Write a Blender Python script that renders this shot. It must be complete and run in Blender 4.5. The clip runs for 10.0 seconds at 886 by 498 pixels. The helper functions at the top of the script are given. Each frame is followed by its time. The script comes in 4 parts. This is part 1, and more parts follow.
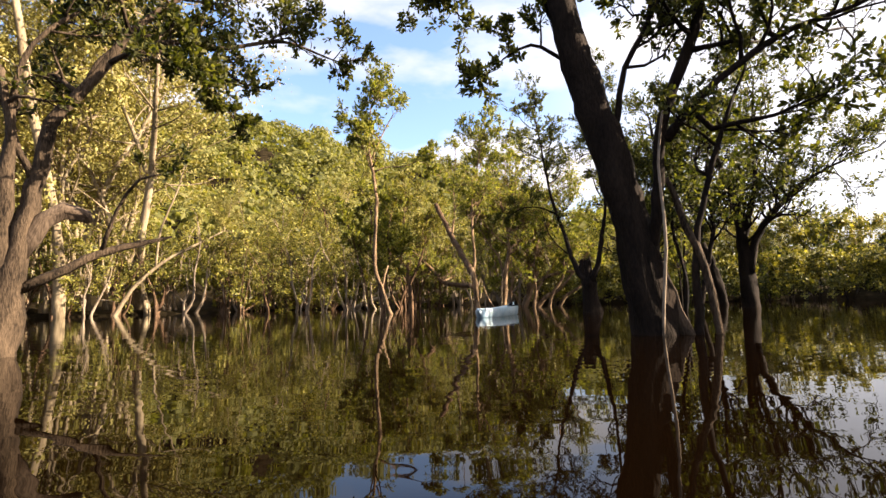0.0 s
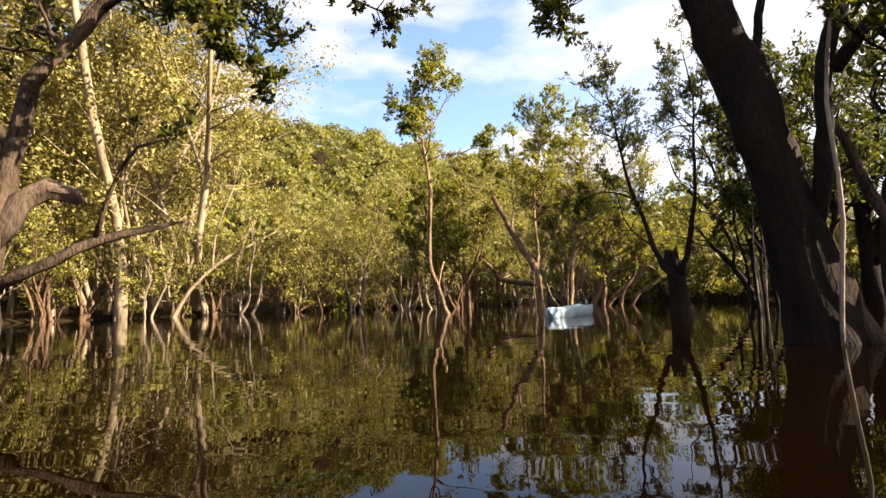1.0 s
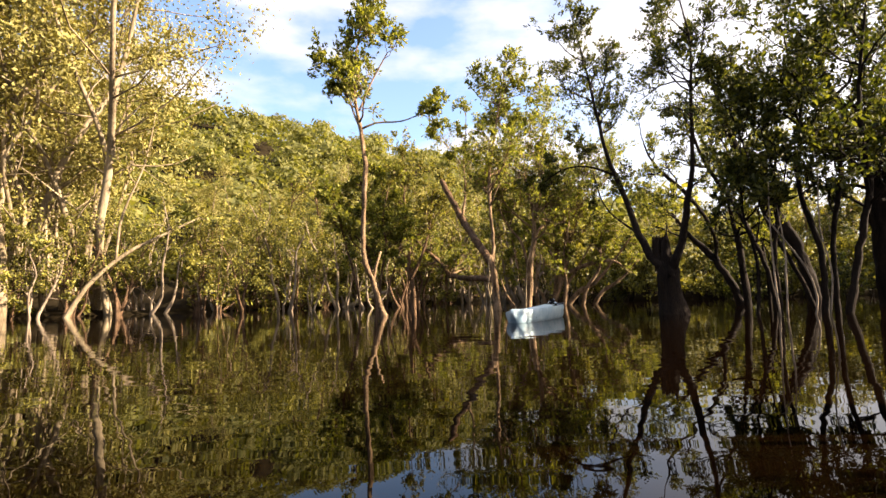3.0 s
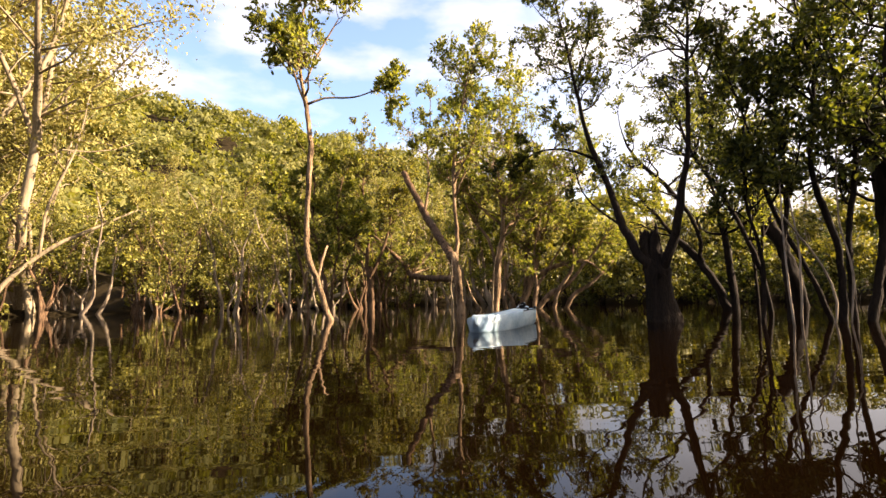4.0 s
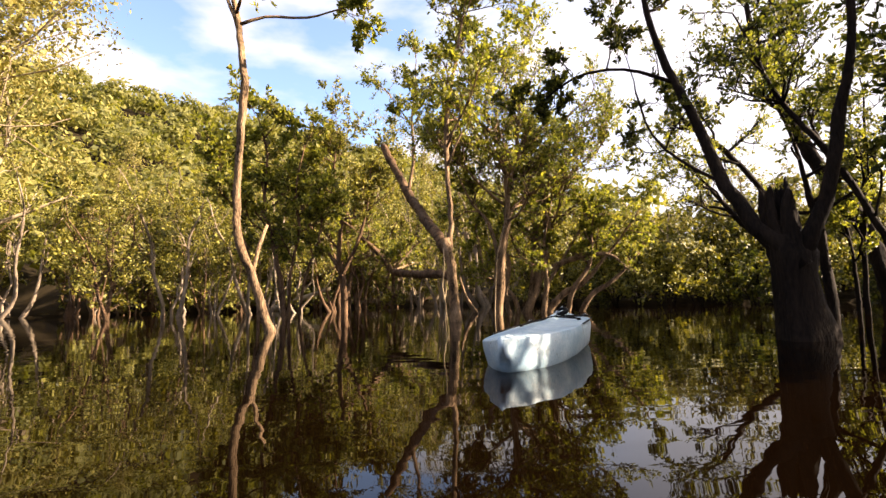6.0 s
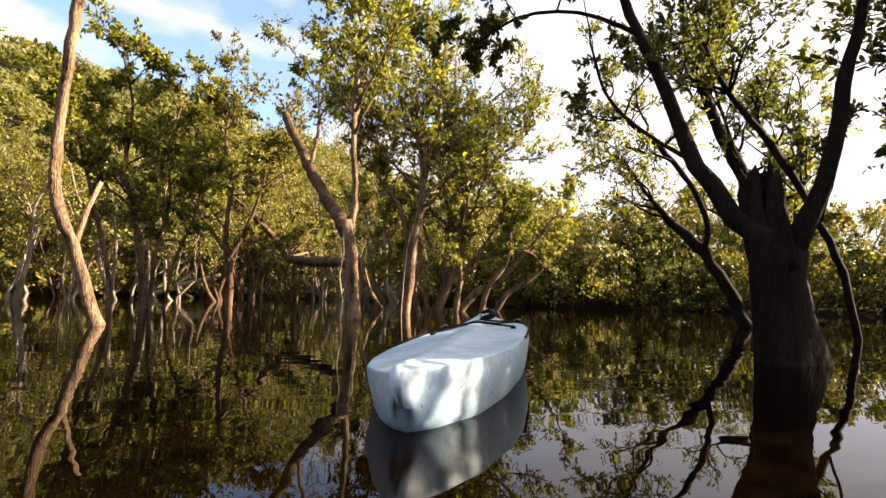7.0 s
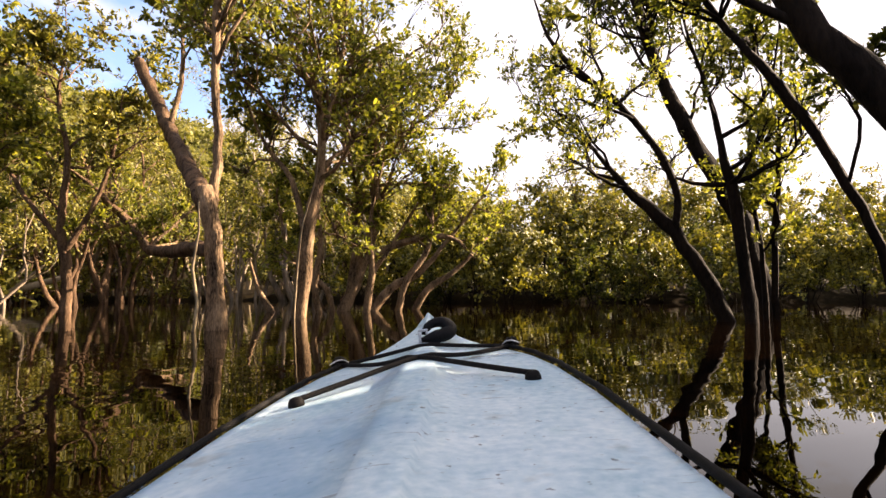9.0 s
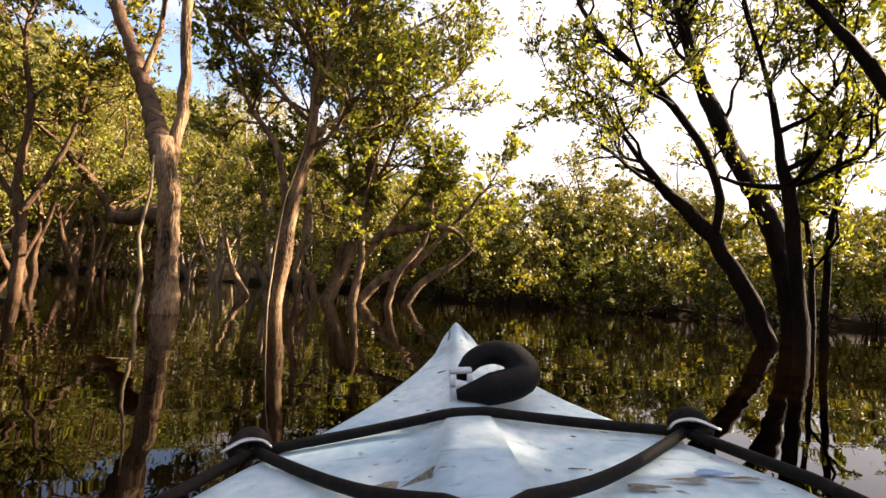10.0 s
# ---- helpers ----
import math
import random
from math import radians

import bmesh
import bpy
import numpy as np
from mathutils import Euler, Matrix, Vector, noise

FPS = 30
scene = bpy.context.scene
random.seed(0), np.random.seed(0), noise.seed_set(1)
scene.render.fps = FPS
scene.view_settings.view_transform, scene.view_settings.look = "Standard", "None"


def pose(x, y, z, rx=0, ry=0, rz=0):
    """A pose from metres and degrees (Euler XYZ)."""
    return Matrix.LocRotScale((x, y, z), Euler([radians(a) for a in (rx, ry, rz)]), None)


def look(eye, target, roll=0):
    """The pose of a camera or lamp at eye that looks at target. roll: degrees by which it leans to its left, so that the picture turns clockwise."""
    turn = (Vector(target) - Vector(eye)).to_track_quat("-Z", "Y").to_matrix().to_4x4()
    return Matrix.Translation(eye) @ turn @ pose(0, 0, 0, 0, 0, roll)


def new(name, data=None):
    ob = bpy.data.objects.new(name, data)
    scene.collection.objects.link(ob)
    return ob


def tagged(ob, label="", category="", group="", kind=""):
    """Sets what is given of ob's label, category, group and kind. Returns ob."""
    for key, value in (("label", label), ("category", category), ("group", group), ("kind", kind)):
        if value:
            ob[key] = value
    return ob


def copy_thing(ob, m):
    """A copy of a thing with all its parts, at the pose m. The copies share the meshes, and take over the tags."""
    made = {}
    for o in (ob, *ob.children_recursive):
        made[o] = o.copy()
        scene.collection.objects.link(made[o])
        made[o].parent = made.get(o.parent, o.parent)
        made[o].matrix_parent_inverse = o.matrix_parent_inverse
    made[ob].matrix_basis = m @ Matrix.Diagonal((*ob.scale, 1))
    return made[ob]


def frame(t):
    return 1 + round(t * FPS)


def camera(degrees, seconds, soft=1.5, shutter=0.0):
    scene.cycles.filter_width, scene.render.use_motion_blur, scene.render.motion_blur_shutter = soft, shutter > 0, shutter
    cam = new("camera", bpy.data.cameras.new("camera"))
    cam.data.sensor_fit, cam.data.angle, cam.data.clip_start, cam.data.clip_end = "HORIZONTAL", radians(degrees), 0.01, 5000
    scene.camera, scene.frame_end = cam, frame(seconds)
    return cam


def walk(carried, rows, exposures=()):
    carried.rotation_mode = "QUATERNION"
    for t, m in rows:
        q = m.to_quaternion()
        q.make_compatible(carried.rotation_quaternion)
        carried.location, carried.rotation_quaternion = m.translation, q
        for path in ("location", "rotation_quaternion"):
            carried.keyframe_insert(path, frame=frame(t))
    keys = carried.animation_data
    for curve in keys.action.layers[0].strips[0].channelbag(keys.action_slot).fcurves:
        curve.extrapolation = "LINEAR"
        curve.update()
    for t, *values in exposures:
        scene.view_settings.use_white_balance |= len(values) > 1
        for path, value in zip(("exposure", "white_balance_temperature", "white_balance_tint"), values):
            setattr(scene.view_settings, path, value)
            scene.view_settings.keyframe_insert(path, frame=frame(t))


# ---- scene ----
# ------------------------------------------------------------------ camera
cam = camera(79.6, 10.0, soft=1.5)
# seconds, x, y, z, yaw, pitch, roll: afloat, a little over the water
ROWS = [
    (0.0, 0.000, 0.000, 0.431, 0.00, 5.39, -1.44),
    (0.5, -0.084, 0.706, 0.427, 3.32, 5.53, -0.75),
    (1.0, -0.195, 1.377, 0.413, 5.83, 5.50, -1.84),
    (1.5, -0.355, 2.005, 0.421, 7.88, 5.44, -0.09),
    (2.0, -0.403, 2.677, 0.420, 7.18, 5.49, -0.57),
    (2.5, -0.318, 3.378, 0.424, 3.28, 5.52, -1.98),
    (3.0, -0.161, 4.097, 0.424, 0.46, 5.09, -1.71),
    (4.3, 0.105, 6.128, 0.421, -3.18, 5.21, -1.24),
    (4.5, 0.104, 6.438, 0.419, -2.59, 5.23, -0.87),
    (5.0, 0.086, 7.217, 0.423, -1.03, 5.23, -1.08),
    (5.2, 0.082, 7.530, 0.419, -0.46, 5.15, -0.44),
    (6.3, 0.279, 9.356, 0.436, -7.27, 5.20, -0.83),
    (6.5, 0.336, 9.636, 0.434, -9.37, 5.09, -0.03),
    (7.0, 0.487, 10.293, 0.425, -13.87, 4.71, 1.27),
    (7.5, 0.623, 10.866, 0.428, -17.29, 4.66, 1.52),
    (8.0, 0.771, 11.420, 0.422, -20.43, 4.53, 0.44),
    (8.5, 0.932, 11.910, 0.415, -22.70, 4.50, 0.49),
    (9.0, 1.072, 12.394, 0.405, -23.46, 4.35, -0.23),
    (9.5, 1.198, 12.863, 0.398, -23.19, 4.18, 1.80),
    (10.0, 1.358, 13.334, 0.387, -24.38, 4.03, 3.99),
]
walk(cam, [(t, pose(x, y, z, 90 + pitch, 0, yaw) @ pose(0, 0, 0, 0, 0, roll)) for t, x, y, z, yaw, pitch, roll in ROWS],
     exposures=[(0.0, 2.38, 6350, 17), (3.0, 2.43, 6550, 17), (5.0, 2.56, 7000, 22), (6.5, 2.46, 6500, 20), (10.0, 2.47, 6800, 22)])

# ------------------------------------------------------------------ light
SUN_AZIMUTH, SUN_HEIGHT = 94.0, 30.0        # degrees from the line of travel to its right, and above the horizon
SUN_POWER, SKY_POWER = 5.0, 0.076
sun = new("sun", bpy.data.lights.new("sun", "SUN"))
sun.data.energy, sun.data.angle, sun.data.color = SUN_POWER, radians(0.6), (1.0, 0.84, 0.60)
a, h = radians(SUN_AZIMUTH), radians(SUN_HEIGHT)
sun.matrix_world = look((60 * math.sin(a) * math.cos(h), 60 * math.cos(a) * math.cos(h), 60 * math.sin(h)), (0, 0, 0))

world = bpy.data.worlds.new("sky")
scene.world = world
world.use_nodes = True
wt = world.node_tree
wt.nodes.clear()
w_out, w_bg = wt.nodes.new("ShaderNodeOutputWorld"), wt.nodes.new("ShaderNodeBackground")
w_sky = wt.nodes.new("ShaderNodeTexSky")
w_sky.sky_type, w_sky.sun_disc = "NISHITA", False
w_sky.sun_elevation, w_sky.sun_rotation = h, a
w_sky.air_density, w_sky.dust_density, w_sky.ozone_density = 1.0, 1.4, 2.0
w_co, w_map, w_noise = wt.nodes.new("ShaderNodeTexCoord"), wt.nodes.new("ShaderNodeMapping"), wt.nodes.new("ShaderNodeTexNoise")
w_map.inputs["Scale"].default_value = (1.0, 1.0, 2.6)
w_map.inputs["Location"].default_value = (0.35, 0.1, 0.0)
w_noise.inputs["Scale"].default_value, w_noise.inputs["Detail"].default_value, w_noise.inputs["Roughness"].default_value = 3.1, 7.0, 0.5
w_ramp, w_mix = wt.nodes.new("ShaderNodeValToRGB"), wt.nodes.new("ShaderNodeMix")
w_ramp.color_ramp.elements[0].position, w_ramp.color_ramp.elements[1].position = 0.44, 0.62
w_mix.data_type = "RGBA"
CLOUD = 3.4
w_mix.inputs["B"].default_value = (CLOUD, CLOUD * 0.97, CLOUD * 0.93, 1)
wt.links.new(w_co.outputs["Generated"], w_map.inputs["Vector"])
wt.links.new(w_map.outputs["Vector"], w_noise.inputs["Vector"])
wt.links.new(w_noise.outputs["Fac"], w_ramp.inputs["Fac"])
# white haze spreads over the sky on the sun's side
w_dot, w_haze, w_most = wt.nodes.new("ShaderNodeVectorMath"), wt.nodes.new("ShaderNodeMapRange"), wt.nodes.new("ShaderNodeMath")
w_dot.operation, w_most.operation = "DOT_PRODUCT", "MAXIMUM"
w_dot.inputs[1].default_value = (math.sin(a), math.cos(a), 0.15)
w_haze.interpolation_type = "SMOOTHSTEP"
w_haze.inputs["From Min"].default_value, w_haze.inputs["From Max"].default_value, w_haze.inputs["To Max"].default_value = 0.05, 0.5, 0.9
wt.links.new(w_co.outputs["Generated"], w_dot.inputs[0])
wt.links.new(w_dot.outputs["Value"], w_haze.inputs["Value"])
wt.links.new(w_haze.outputs["Result"], w_most.inputs[0])
wt.links.new(w_ramp.outputs["Color"], w_most.inputs[1])
wt.links.new(w_most.outputs["Value"], w_mix.inputs["Factor"])
wt.links.new(w_sky.outputs["Color"], w_mix.inputs["A"])
wt.links.new(w_mix.outputs["Result"], w_bg.inputs["Color"])
w_bg.inputs["Strength"].default_value = SKY_POWER
wt.links.new(w_bg.outputs["Background"], w_out.inputs["Surface"])


# ------------------------------------------------------------------ materials
def material(name, dark, light, scale=6.0, rough=0.8, bump=0.3, grain=(1, 1, 1), metal=0.0, fine=9.0, depth=0.02, shine=0.12):
    """Two colours mixed by a broad and a fine noise, with relief."""
    m = bpy.data.materials.new(name)
    m.use_nodes = True
    t = m.node_tree
    p = t.nodes["Principled BSDF"]
    co, mp = t.nodes.new("ShaderNodeTexCoord"), t.nodes.new("ShaderNodeMapping")
    mp.inputs["Scale"].default_value = grain
    n1, n2 = t.nodes.new("ShaderNodeTexNoise"), t.nodes.new("ShaderNodeTexNoise")
    n1.inputs["Scale"].default_value, n1.inputs["Detail"].default_value = scale, 5
    n2.inputs["Scale"].default_value, n2.inputs["Detail"].default_value = scale * fine, 4
    t.links.new(co.outputs["Object"], mp.inputs["Vector"])
    add = t.nodes.new("ShaderNodeMath")
    add.operation = "MULTIPLY_ADD"
    add.inputs[1].default_value = 0.45
    scl = t.nodes.new("ShaderNodeMath")
    scl.operation, scl.inputs[1].default_value = "MULTIPLY", 0.55
    for n in (n1, n2):
        t.links.new(mp.outputs["Vector"], n.inputs["Vector"])
    t.links.new(n1.outputs["Fac"], scl.inputs[0])
    t.links.new(n2.outputs["Fac"], add.inputs[0])
    t.links.new(scl.outputs[0], add.inputs[2])
    ramp = t.nodes.new("ShaderNodeValToRGB")
    ramp.color_ramp.elements[0].position, ramp.color_ramp.elements[1].position = 0.36, 0.64
    ramp.color_ramp.elements[0].color, ramp.color_ramp.elements[1].color = (*dark, 1), (*light, 1)
    t.links.new(add.outputs[0], ramp.inputs["Fac"])
    t.links.new(ramp.outputs["Color"], p.inputs["Base Color"])
    p.inputs["Roughness"].default_value, p.inputs["Metallic"].default_value, p.inputs["Specular IOR Level"].default_value = rough, metal, shine
    b = t.nodes.new("ShaderNodeBump")
    b.inputs["Strength"].default_value, b.inputs["Distance"].default_value = bump, depth
    t.links.new(add.outputs[0], b.inputs["Height"])
    t.links.new(b.outputs["Normal"], p.inputs["Normal"])
    return m


def leaf_material(name, tones, through_tone, share=0.45, rough=0.5):
    """Leaves: each one its own tone between the given ones, shining a little, with light passing through."""
    m = bpy.data.materials.new(name)
    m.use_nodes = True
    t = m.node_tree
    p, out = t.nodes["Principled BSDF"], t.nodes["Material Output"]
    geo, ramp = t.nodes.new("ShaderNodeNewGeometry"), t.nodes.new("ShaderNodeValToRGB")
    cr = ramp.color_ramp
    while len(cr.elements) < len(tones):
        cr.elements.new(0.5)
    for i, tone in enumerate(tones):
        cr.elements[i].position, cr.elements[i].color = i / (len(tones) - 1), (*tone, 1)
    t.links.new(geo.outputs["Random Per Island"], ramp.inputs["Fac"])
    t.links.new(ramp.outputs["Color"], p.inputs["Base Color"])
    p.inputs["Roughness"].default_value, p.inputs["Specular IOR Level"].default_value = rough, 0.3
    tr, mix, tint = t.nodes.new("ShaderNodeBsdfTranslucent"), t.nodes.new("ShaderNodeMixShader"), t.nodes.new("ShaderNodeMix")
    tint.data_type, tint.blend_type = "RGBA", "MULTIPLY"
    tint.inputs["Factor"].default_value = 1.0
    tint.inputs["B"].default_value = (*through_tone, 1)
    t.links.new(ramp.outputs["Color"], tint.inputs["A"])
    t.links.new(tint.outputs["Result"], tr.inputs["Color"])
    mix.inputs["Fac"].default_value = share
    t.links.new(p.outputs["BSDF"], mix.inputs[1])
    t.links.new(tr.outputs["BSDF"], mix.inputs[2])
    t.links.new(mix.outputs["Shader"], out.inputs["Surface"])
    return m


# near-black: the shade on the backlit trunks is put into this bark colour
bark_shaded = material("bark_shaded", (0.0038, 0.0026, 0.0018), (0.022, 0.0145, 0.0095), 5, 0.92, 1.0, (1, 1, 0.3), depth=0.03)
bark_brown = material("bark_brown", (0.018, 0.010, 0.006), (0.20, 0.122, 0.070), 8, 0.9, 1.0, (1, 1, 0.3), depth=0.05)
# warm and pale: sunlight on the middle trunks is put into this bark
bark_sunlit = material("bark_sunlit", (0.016, 0.010, 0.006), (0.34, 0.225, 0.13), 7, 0.9, 1.0, (1, 1, 0.3), depth=0.05)
bark_mid = material("bark_mid", (0.010, 0.007, 0.0045), (0.095, 0.066, 0.042), 7, 0.9, 0.9, (1, 1, 0.3), depth=0.04)
bark_grey = material("bark_grey", (0.11, 0.085, 0.06), (0.36, 0.28, 0.20), 5, 0.88, 0.6, (1, 1, 0.22))
bark_pale = material("bark_pale", (0.10, 0.074, 0.044), (0.33, 0.26, 0.165), 3, 0.85, 0.5, (1, 1, 0.25))
dead_wood = material("dead_wood", (0.036, 0.025, 0.017), (0.14, 0.10, 0.07), 7, 0.85, 0.7, (1, 1, 0.2))
mud = material("mud", (0.008, 0.006, 0.003), (0.028, 0.021, 0.011), 0.8, 0.95, 0.6, depth=0.1, shine=0.02)
leaf_mangrove = leaf_material("leaf_mangrove", [(0.026, 0.028, 0.006), (0.092, 0.091, 0.015), (0.185, 0.172, 0.029), (0.33, 0.29, 0.056)], (1.45, 1.4, 0.5), share=0.32)
# brighter copy of leaf_mangrove: sunlight in the near crowns is put into its tones
leaf_sunlit = leaf_material("leaf_sunlit", [(0.034, 0.040, 0.009), (0.10, 0.108, 0.020), (0.195, 0.193, 0.036), (0.34, 0.310, 0.066)], (1.5, 1.55, 0.55), share=0.48)
# darker copy of the leaf tones, with the shade of backlit crowns painted in
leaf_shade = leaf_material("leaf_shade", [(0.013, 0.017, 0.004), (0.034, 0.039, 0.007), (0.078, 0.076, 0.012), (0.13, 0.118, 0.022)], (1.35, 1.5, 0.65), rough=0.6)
# the golden light on the sunlit bank is put into these bright leaf tones
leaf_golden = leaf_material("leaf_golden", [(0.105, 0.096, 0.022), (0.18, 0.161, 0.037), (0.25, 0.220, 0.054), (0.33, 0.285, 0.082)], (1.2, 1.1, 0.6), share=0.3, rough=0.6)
leaf_hill = leaf_material("leaf_hill", [(0.080, 0.084, 0.020), (0.14, 0.139, 0.033), (0.22, 0.205, 0.056)], (1.5, 1.5, 0.6), rough=0.7)


def water_material():
    m = bpy.data.materials.new("river_water")
    m.use_nodes = True
    t = m.node_tree
    p = t.nodes["Principled BSDF"]
    p.inputs["Roughness"].default_value, p.inputs["IOR"].default_value = 0.012, 1.24
    p.inputs["Specular IOR Level"].default_value = 0.4
    co, mp = t.nodes.new("ShaderNodeTexCoord"), t.nodes.new("ShaderNodeMapping")
    mp.inputs["Scale"].default_value = (0.6, 1.7, 1)
    n1, n2, n3 = (t.nodes.new("ShaderNodeTexNoise") for _ in range(3))
    for n, s, d in ((n1, 0.9, 2), (n2, 3.6, 1), (n3, 0.25, 3)):
        n.inputs["Scale"].default_value, n.inputs["Detail"].default_value = s, d
        t.links.new(mp.outputs["Vector"], n.inputs["Vector"])
    t.links.new(co.outputs["Object"], mp.inputs["Vector"])
    ramp = t.nodes.new("ShaderNodeValToRGB")
    ramp.color_ramp.elements[0].color, ramp.color_ramp.elements[1].color = (0.0012, 0.0006, 0.0002, 1), (0.0034, 0.0015, 0.0004, 1)
    t.links.new(n3.outputs["Fac"], ramp.inputs["Fac"])
    t.links.new(ramp.outputs["Color"], p.inputs["Base Color"])
    b1, b2 = t.nodes.new("ShaderNodeBump"), t.nodes.new("ShaderNodeBump")
    b1.inputs["Strength"].default_value, b1.inputs["Distance"].default_value = 0.12, 0.03
    b2.inputs["Strength"].default_value, b2.inputs["Distance"].default_value = 0.13, 0.005
    t.links.new(n1.outputs["Fac"], b1.inputs["Height"])
    t.links.new(n2.outputs["Fac"], b2.inputs["Height"])
    t.links.new(b1.outputs["Normal"], b2.inputs["Normal"])
    t.links.new(b2.outputs["Normal"], p.inputs["Normal"])
    return m


water_mat = water_material()


def hull_material():
    """Weathered plastic: white worn to pale blue in broad blotches, brown grime, dark specks and fine scuffs."""
    m = material("hull_plastic", (0.30, 0.47, 0.56), (0.64, 0.735, 0.765), 5.0, 0.45, 0.12, fine=12, depth=0.003, shine=0.4)
    t = m.node_tree
    p = t.nodes["Principled BSDF"]
    base = p.inputs["Base Color"].links[0].from_socket
    co = t.nodes.new("ShaderNodeTexCoord")
    for scale, stretch, lo, hi, tone, amount in ((9.0, (1, 1, 1), 0.60, 0.74, (0.24, 0.20, 0.14), 0.55), (55.0, (1, 1, 1), 0.66, 0.71, (0.07, 0.07, 0.07), 0.8),
                                                 (30.0, (0.35, 2.5, 1), 0.66, 0.70, (0.16, 0.18, 0.20), 0.6), (3.2, (1, 1, 1), 0.50, 0.64, (0.22, 0.38, 0.53), 0.62)):
        mp, n, r, x = (t.nodes.new(k) for k in ("ShaderNodeMapping", "ShaderNodeTexNoise", "ShaderNodeMapRange", "ShaderNodeMix"))
        mp.inputs["Scale"].default_value = stretch
        mp.inputs["Location"].default_value = (scale * 0.37, scale * 0.11, 0)
        n.inputs["Scale"].default_value, n.inputs["Detail"].default_value = scale, 6
        r.inputs["From Min"].default_value, r.inputs["From Max"].default_value, r.inputs["To Max"].default_value = lo, hi, amount
        x.data_type = "RGBA"
        x.inputs["B"].default_value = (*tone, 1)
        t.links.new(co.outputs["Object"], mp.inputs["Vector"])
        t.links.new(mp.outputs["Vector"], n.inputs["Vector"])
        t.links.new(n.outputs["Fac"], r.inputs["Value"])
        t.links.new(r.outputs["Result"], x.inputs["Factor"])
        t.links.new(base, x.inputs["A"])
        base = x.outputs["Result"]
    t.links.new(base, p.inputs["Base Color"])
    return m


hull_mat = hull_material()
patch_mat = material("peeled_patch", (0.10, 0.08, 0.05), (0.36, 0.33, 0.27), 28, 0.8, 0.5, depth=0.004)
blue_mat = material("blue_scuff", (0.14, 0.26, 0.45), (0.30, 0.44, 0.60), 60, 0.6, 0.2, depth=0.002)
scratch_mat = material("scratch", (0.05, 0.05, 0.05), (0.14, 0.14, 0.14), 60, 0.8, 0.2, depth=0.002)
cord_mat = material("black_cord", (0.003, 0.003, 0.003), (0.014, 0.012, 0.010), 120, 0.75, 0.5, depth=0.002)
webbing_mat = material("black_webbing", (0.003, 0.003, 0.003), (0.011, 0.011, 0.012), 220, 0.7, 0.6, depth=0.001)
buckle_mat = material("grey_buckle", (0.40, 0.44, 0.48), (0.62, 0.65, 0.68), 60, 0.35, 0.1, depth=0.001, shine=0.5)
metal_mat = material("steel_clip", (0.40, 0.40, 0.40), (0.62, 0.61, 0.58), 90, 0.35, 0.15, metal=0.9, depth=0.001, shine=0.5)


# ------------------------------------------------------------------ mesh helpers
class Shape:
    """Collects points and faces for one mesh."""

    def __init__(self):
        self.v, self.f, self.n = [], [], 0

    def add(self, verts, faces):
        self.v.append(np.asarray(verts, float))
        self.f.append(np.asarray(faces, int) + self.n)
        self.n += len(verts)

    def mesh(self, name, mat, smooth=True):
        me = bpy.data.meshes.new(name)
        if not self.v:
            return me
        v = np.concatenate(self.v)
        loops = np.concatenate([f.ravel() for f in self.f])
        sizes = np.concatenate([np.full(len(f), f.shape[1]) for f in self.f])
        me.vertices.add(len(v))
        me.vertices.foreach_set("co", v.ravel())
        me.loops.add(len(loops))
        me.loops.foreach_set("vertex_index", loops)
        me.polygons.add(len(sizes))
        me.polygons.foreach_set("loop_start", np.concatenate([[0], np.cumsum(sizes)[:-1]]))
        me.polygons.foreach_set("use_smooth", np.full(len(sizes), smooth))
        me.update(calc_edges=True)
        me.materials.append(mat)
        return me


def part(name, shape, mat, parent, label="", smooth=True, kind=""):
    """One mesh object under a thing or a part."""
    ob = new(name, shape.mesh(name, mat, smooth))
    ob.parent = parent
    return tagged(ob, label, kind=kind)


def root(name, place, label, category, group="", kind=""):
    ob = new(name)
    ob.empty_display_size = 0.2
    ob.location = place
    return tagged(ob, label, category, group, kind)


def smooth_line(pts, step):
    """A line through the points (any number of columns), bent smoothly, in steps of about that length."""
    p = np.asarray(pts, float)
    q = np.vstack([2 * p[0] - p[1], p, 2 * p[-1] - p[-2]])
    out = []
    for i in range(1, len(q) - 2):
        n = max(1, int(np.linalg.norm(q[i + 1, :3] - q[i, :3]) / step))
        for k in np.arange(n) / n:
            a0, a1, a2, a3 = q[i - 1:i + 3]
            out.append(0.5 * (2 * a1 + (a2 - a0) * k + (2 * a0 - 5 * a1 + 4 * a2 - a3) * k * k + (3 * a1 - a0 - 3 * a2 + a3) * k ** 3))
    return np.array(out + [p[-1]])


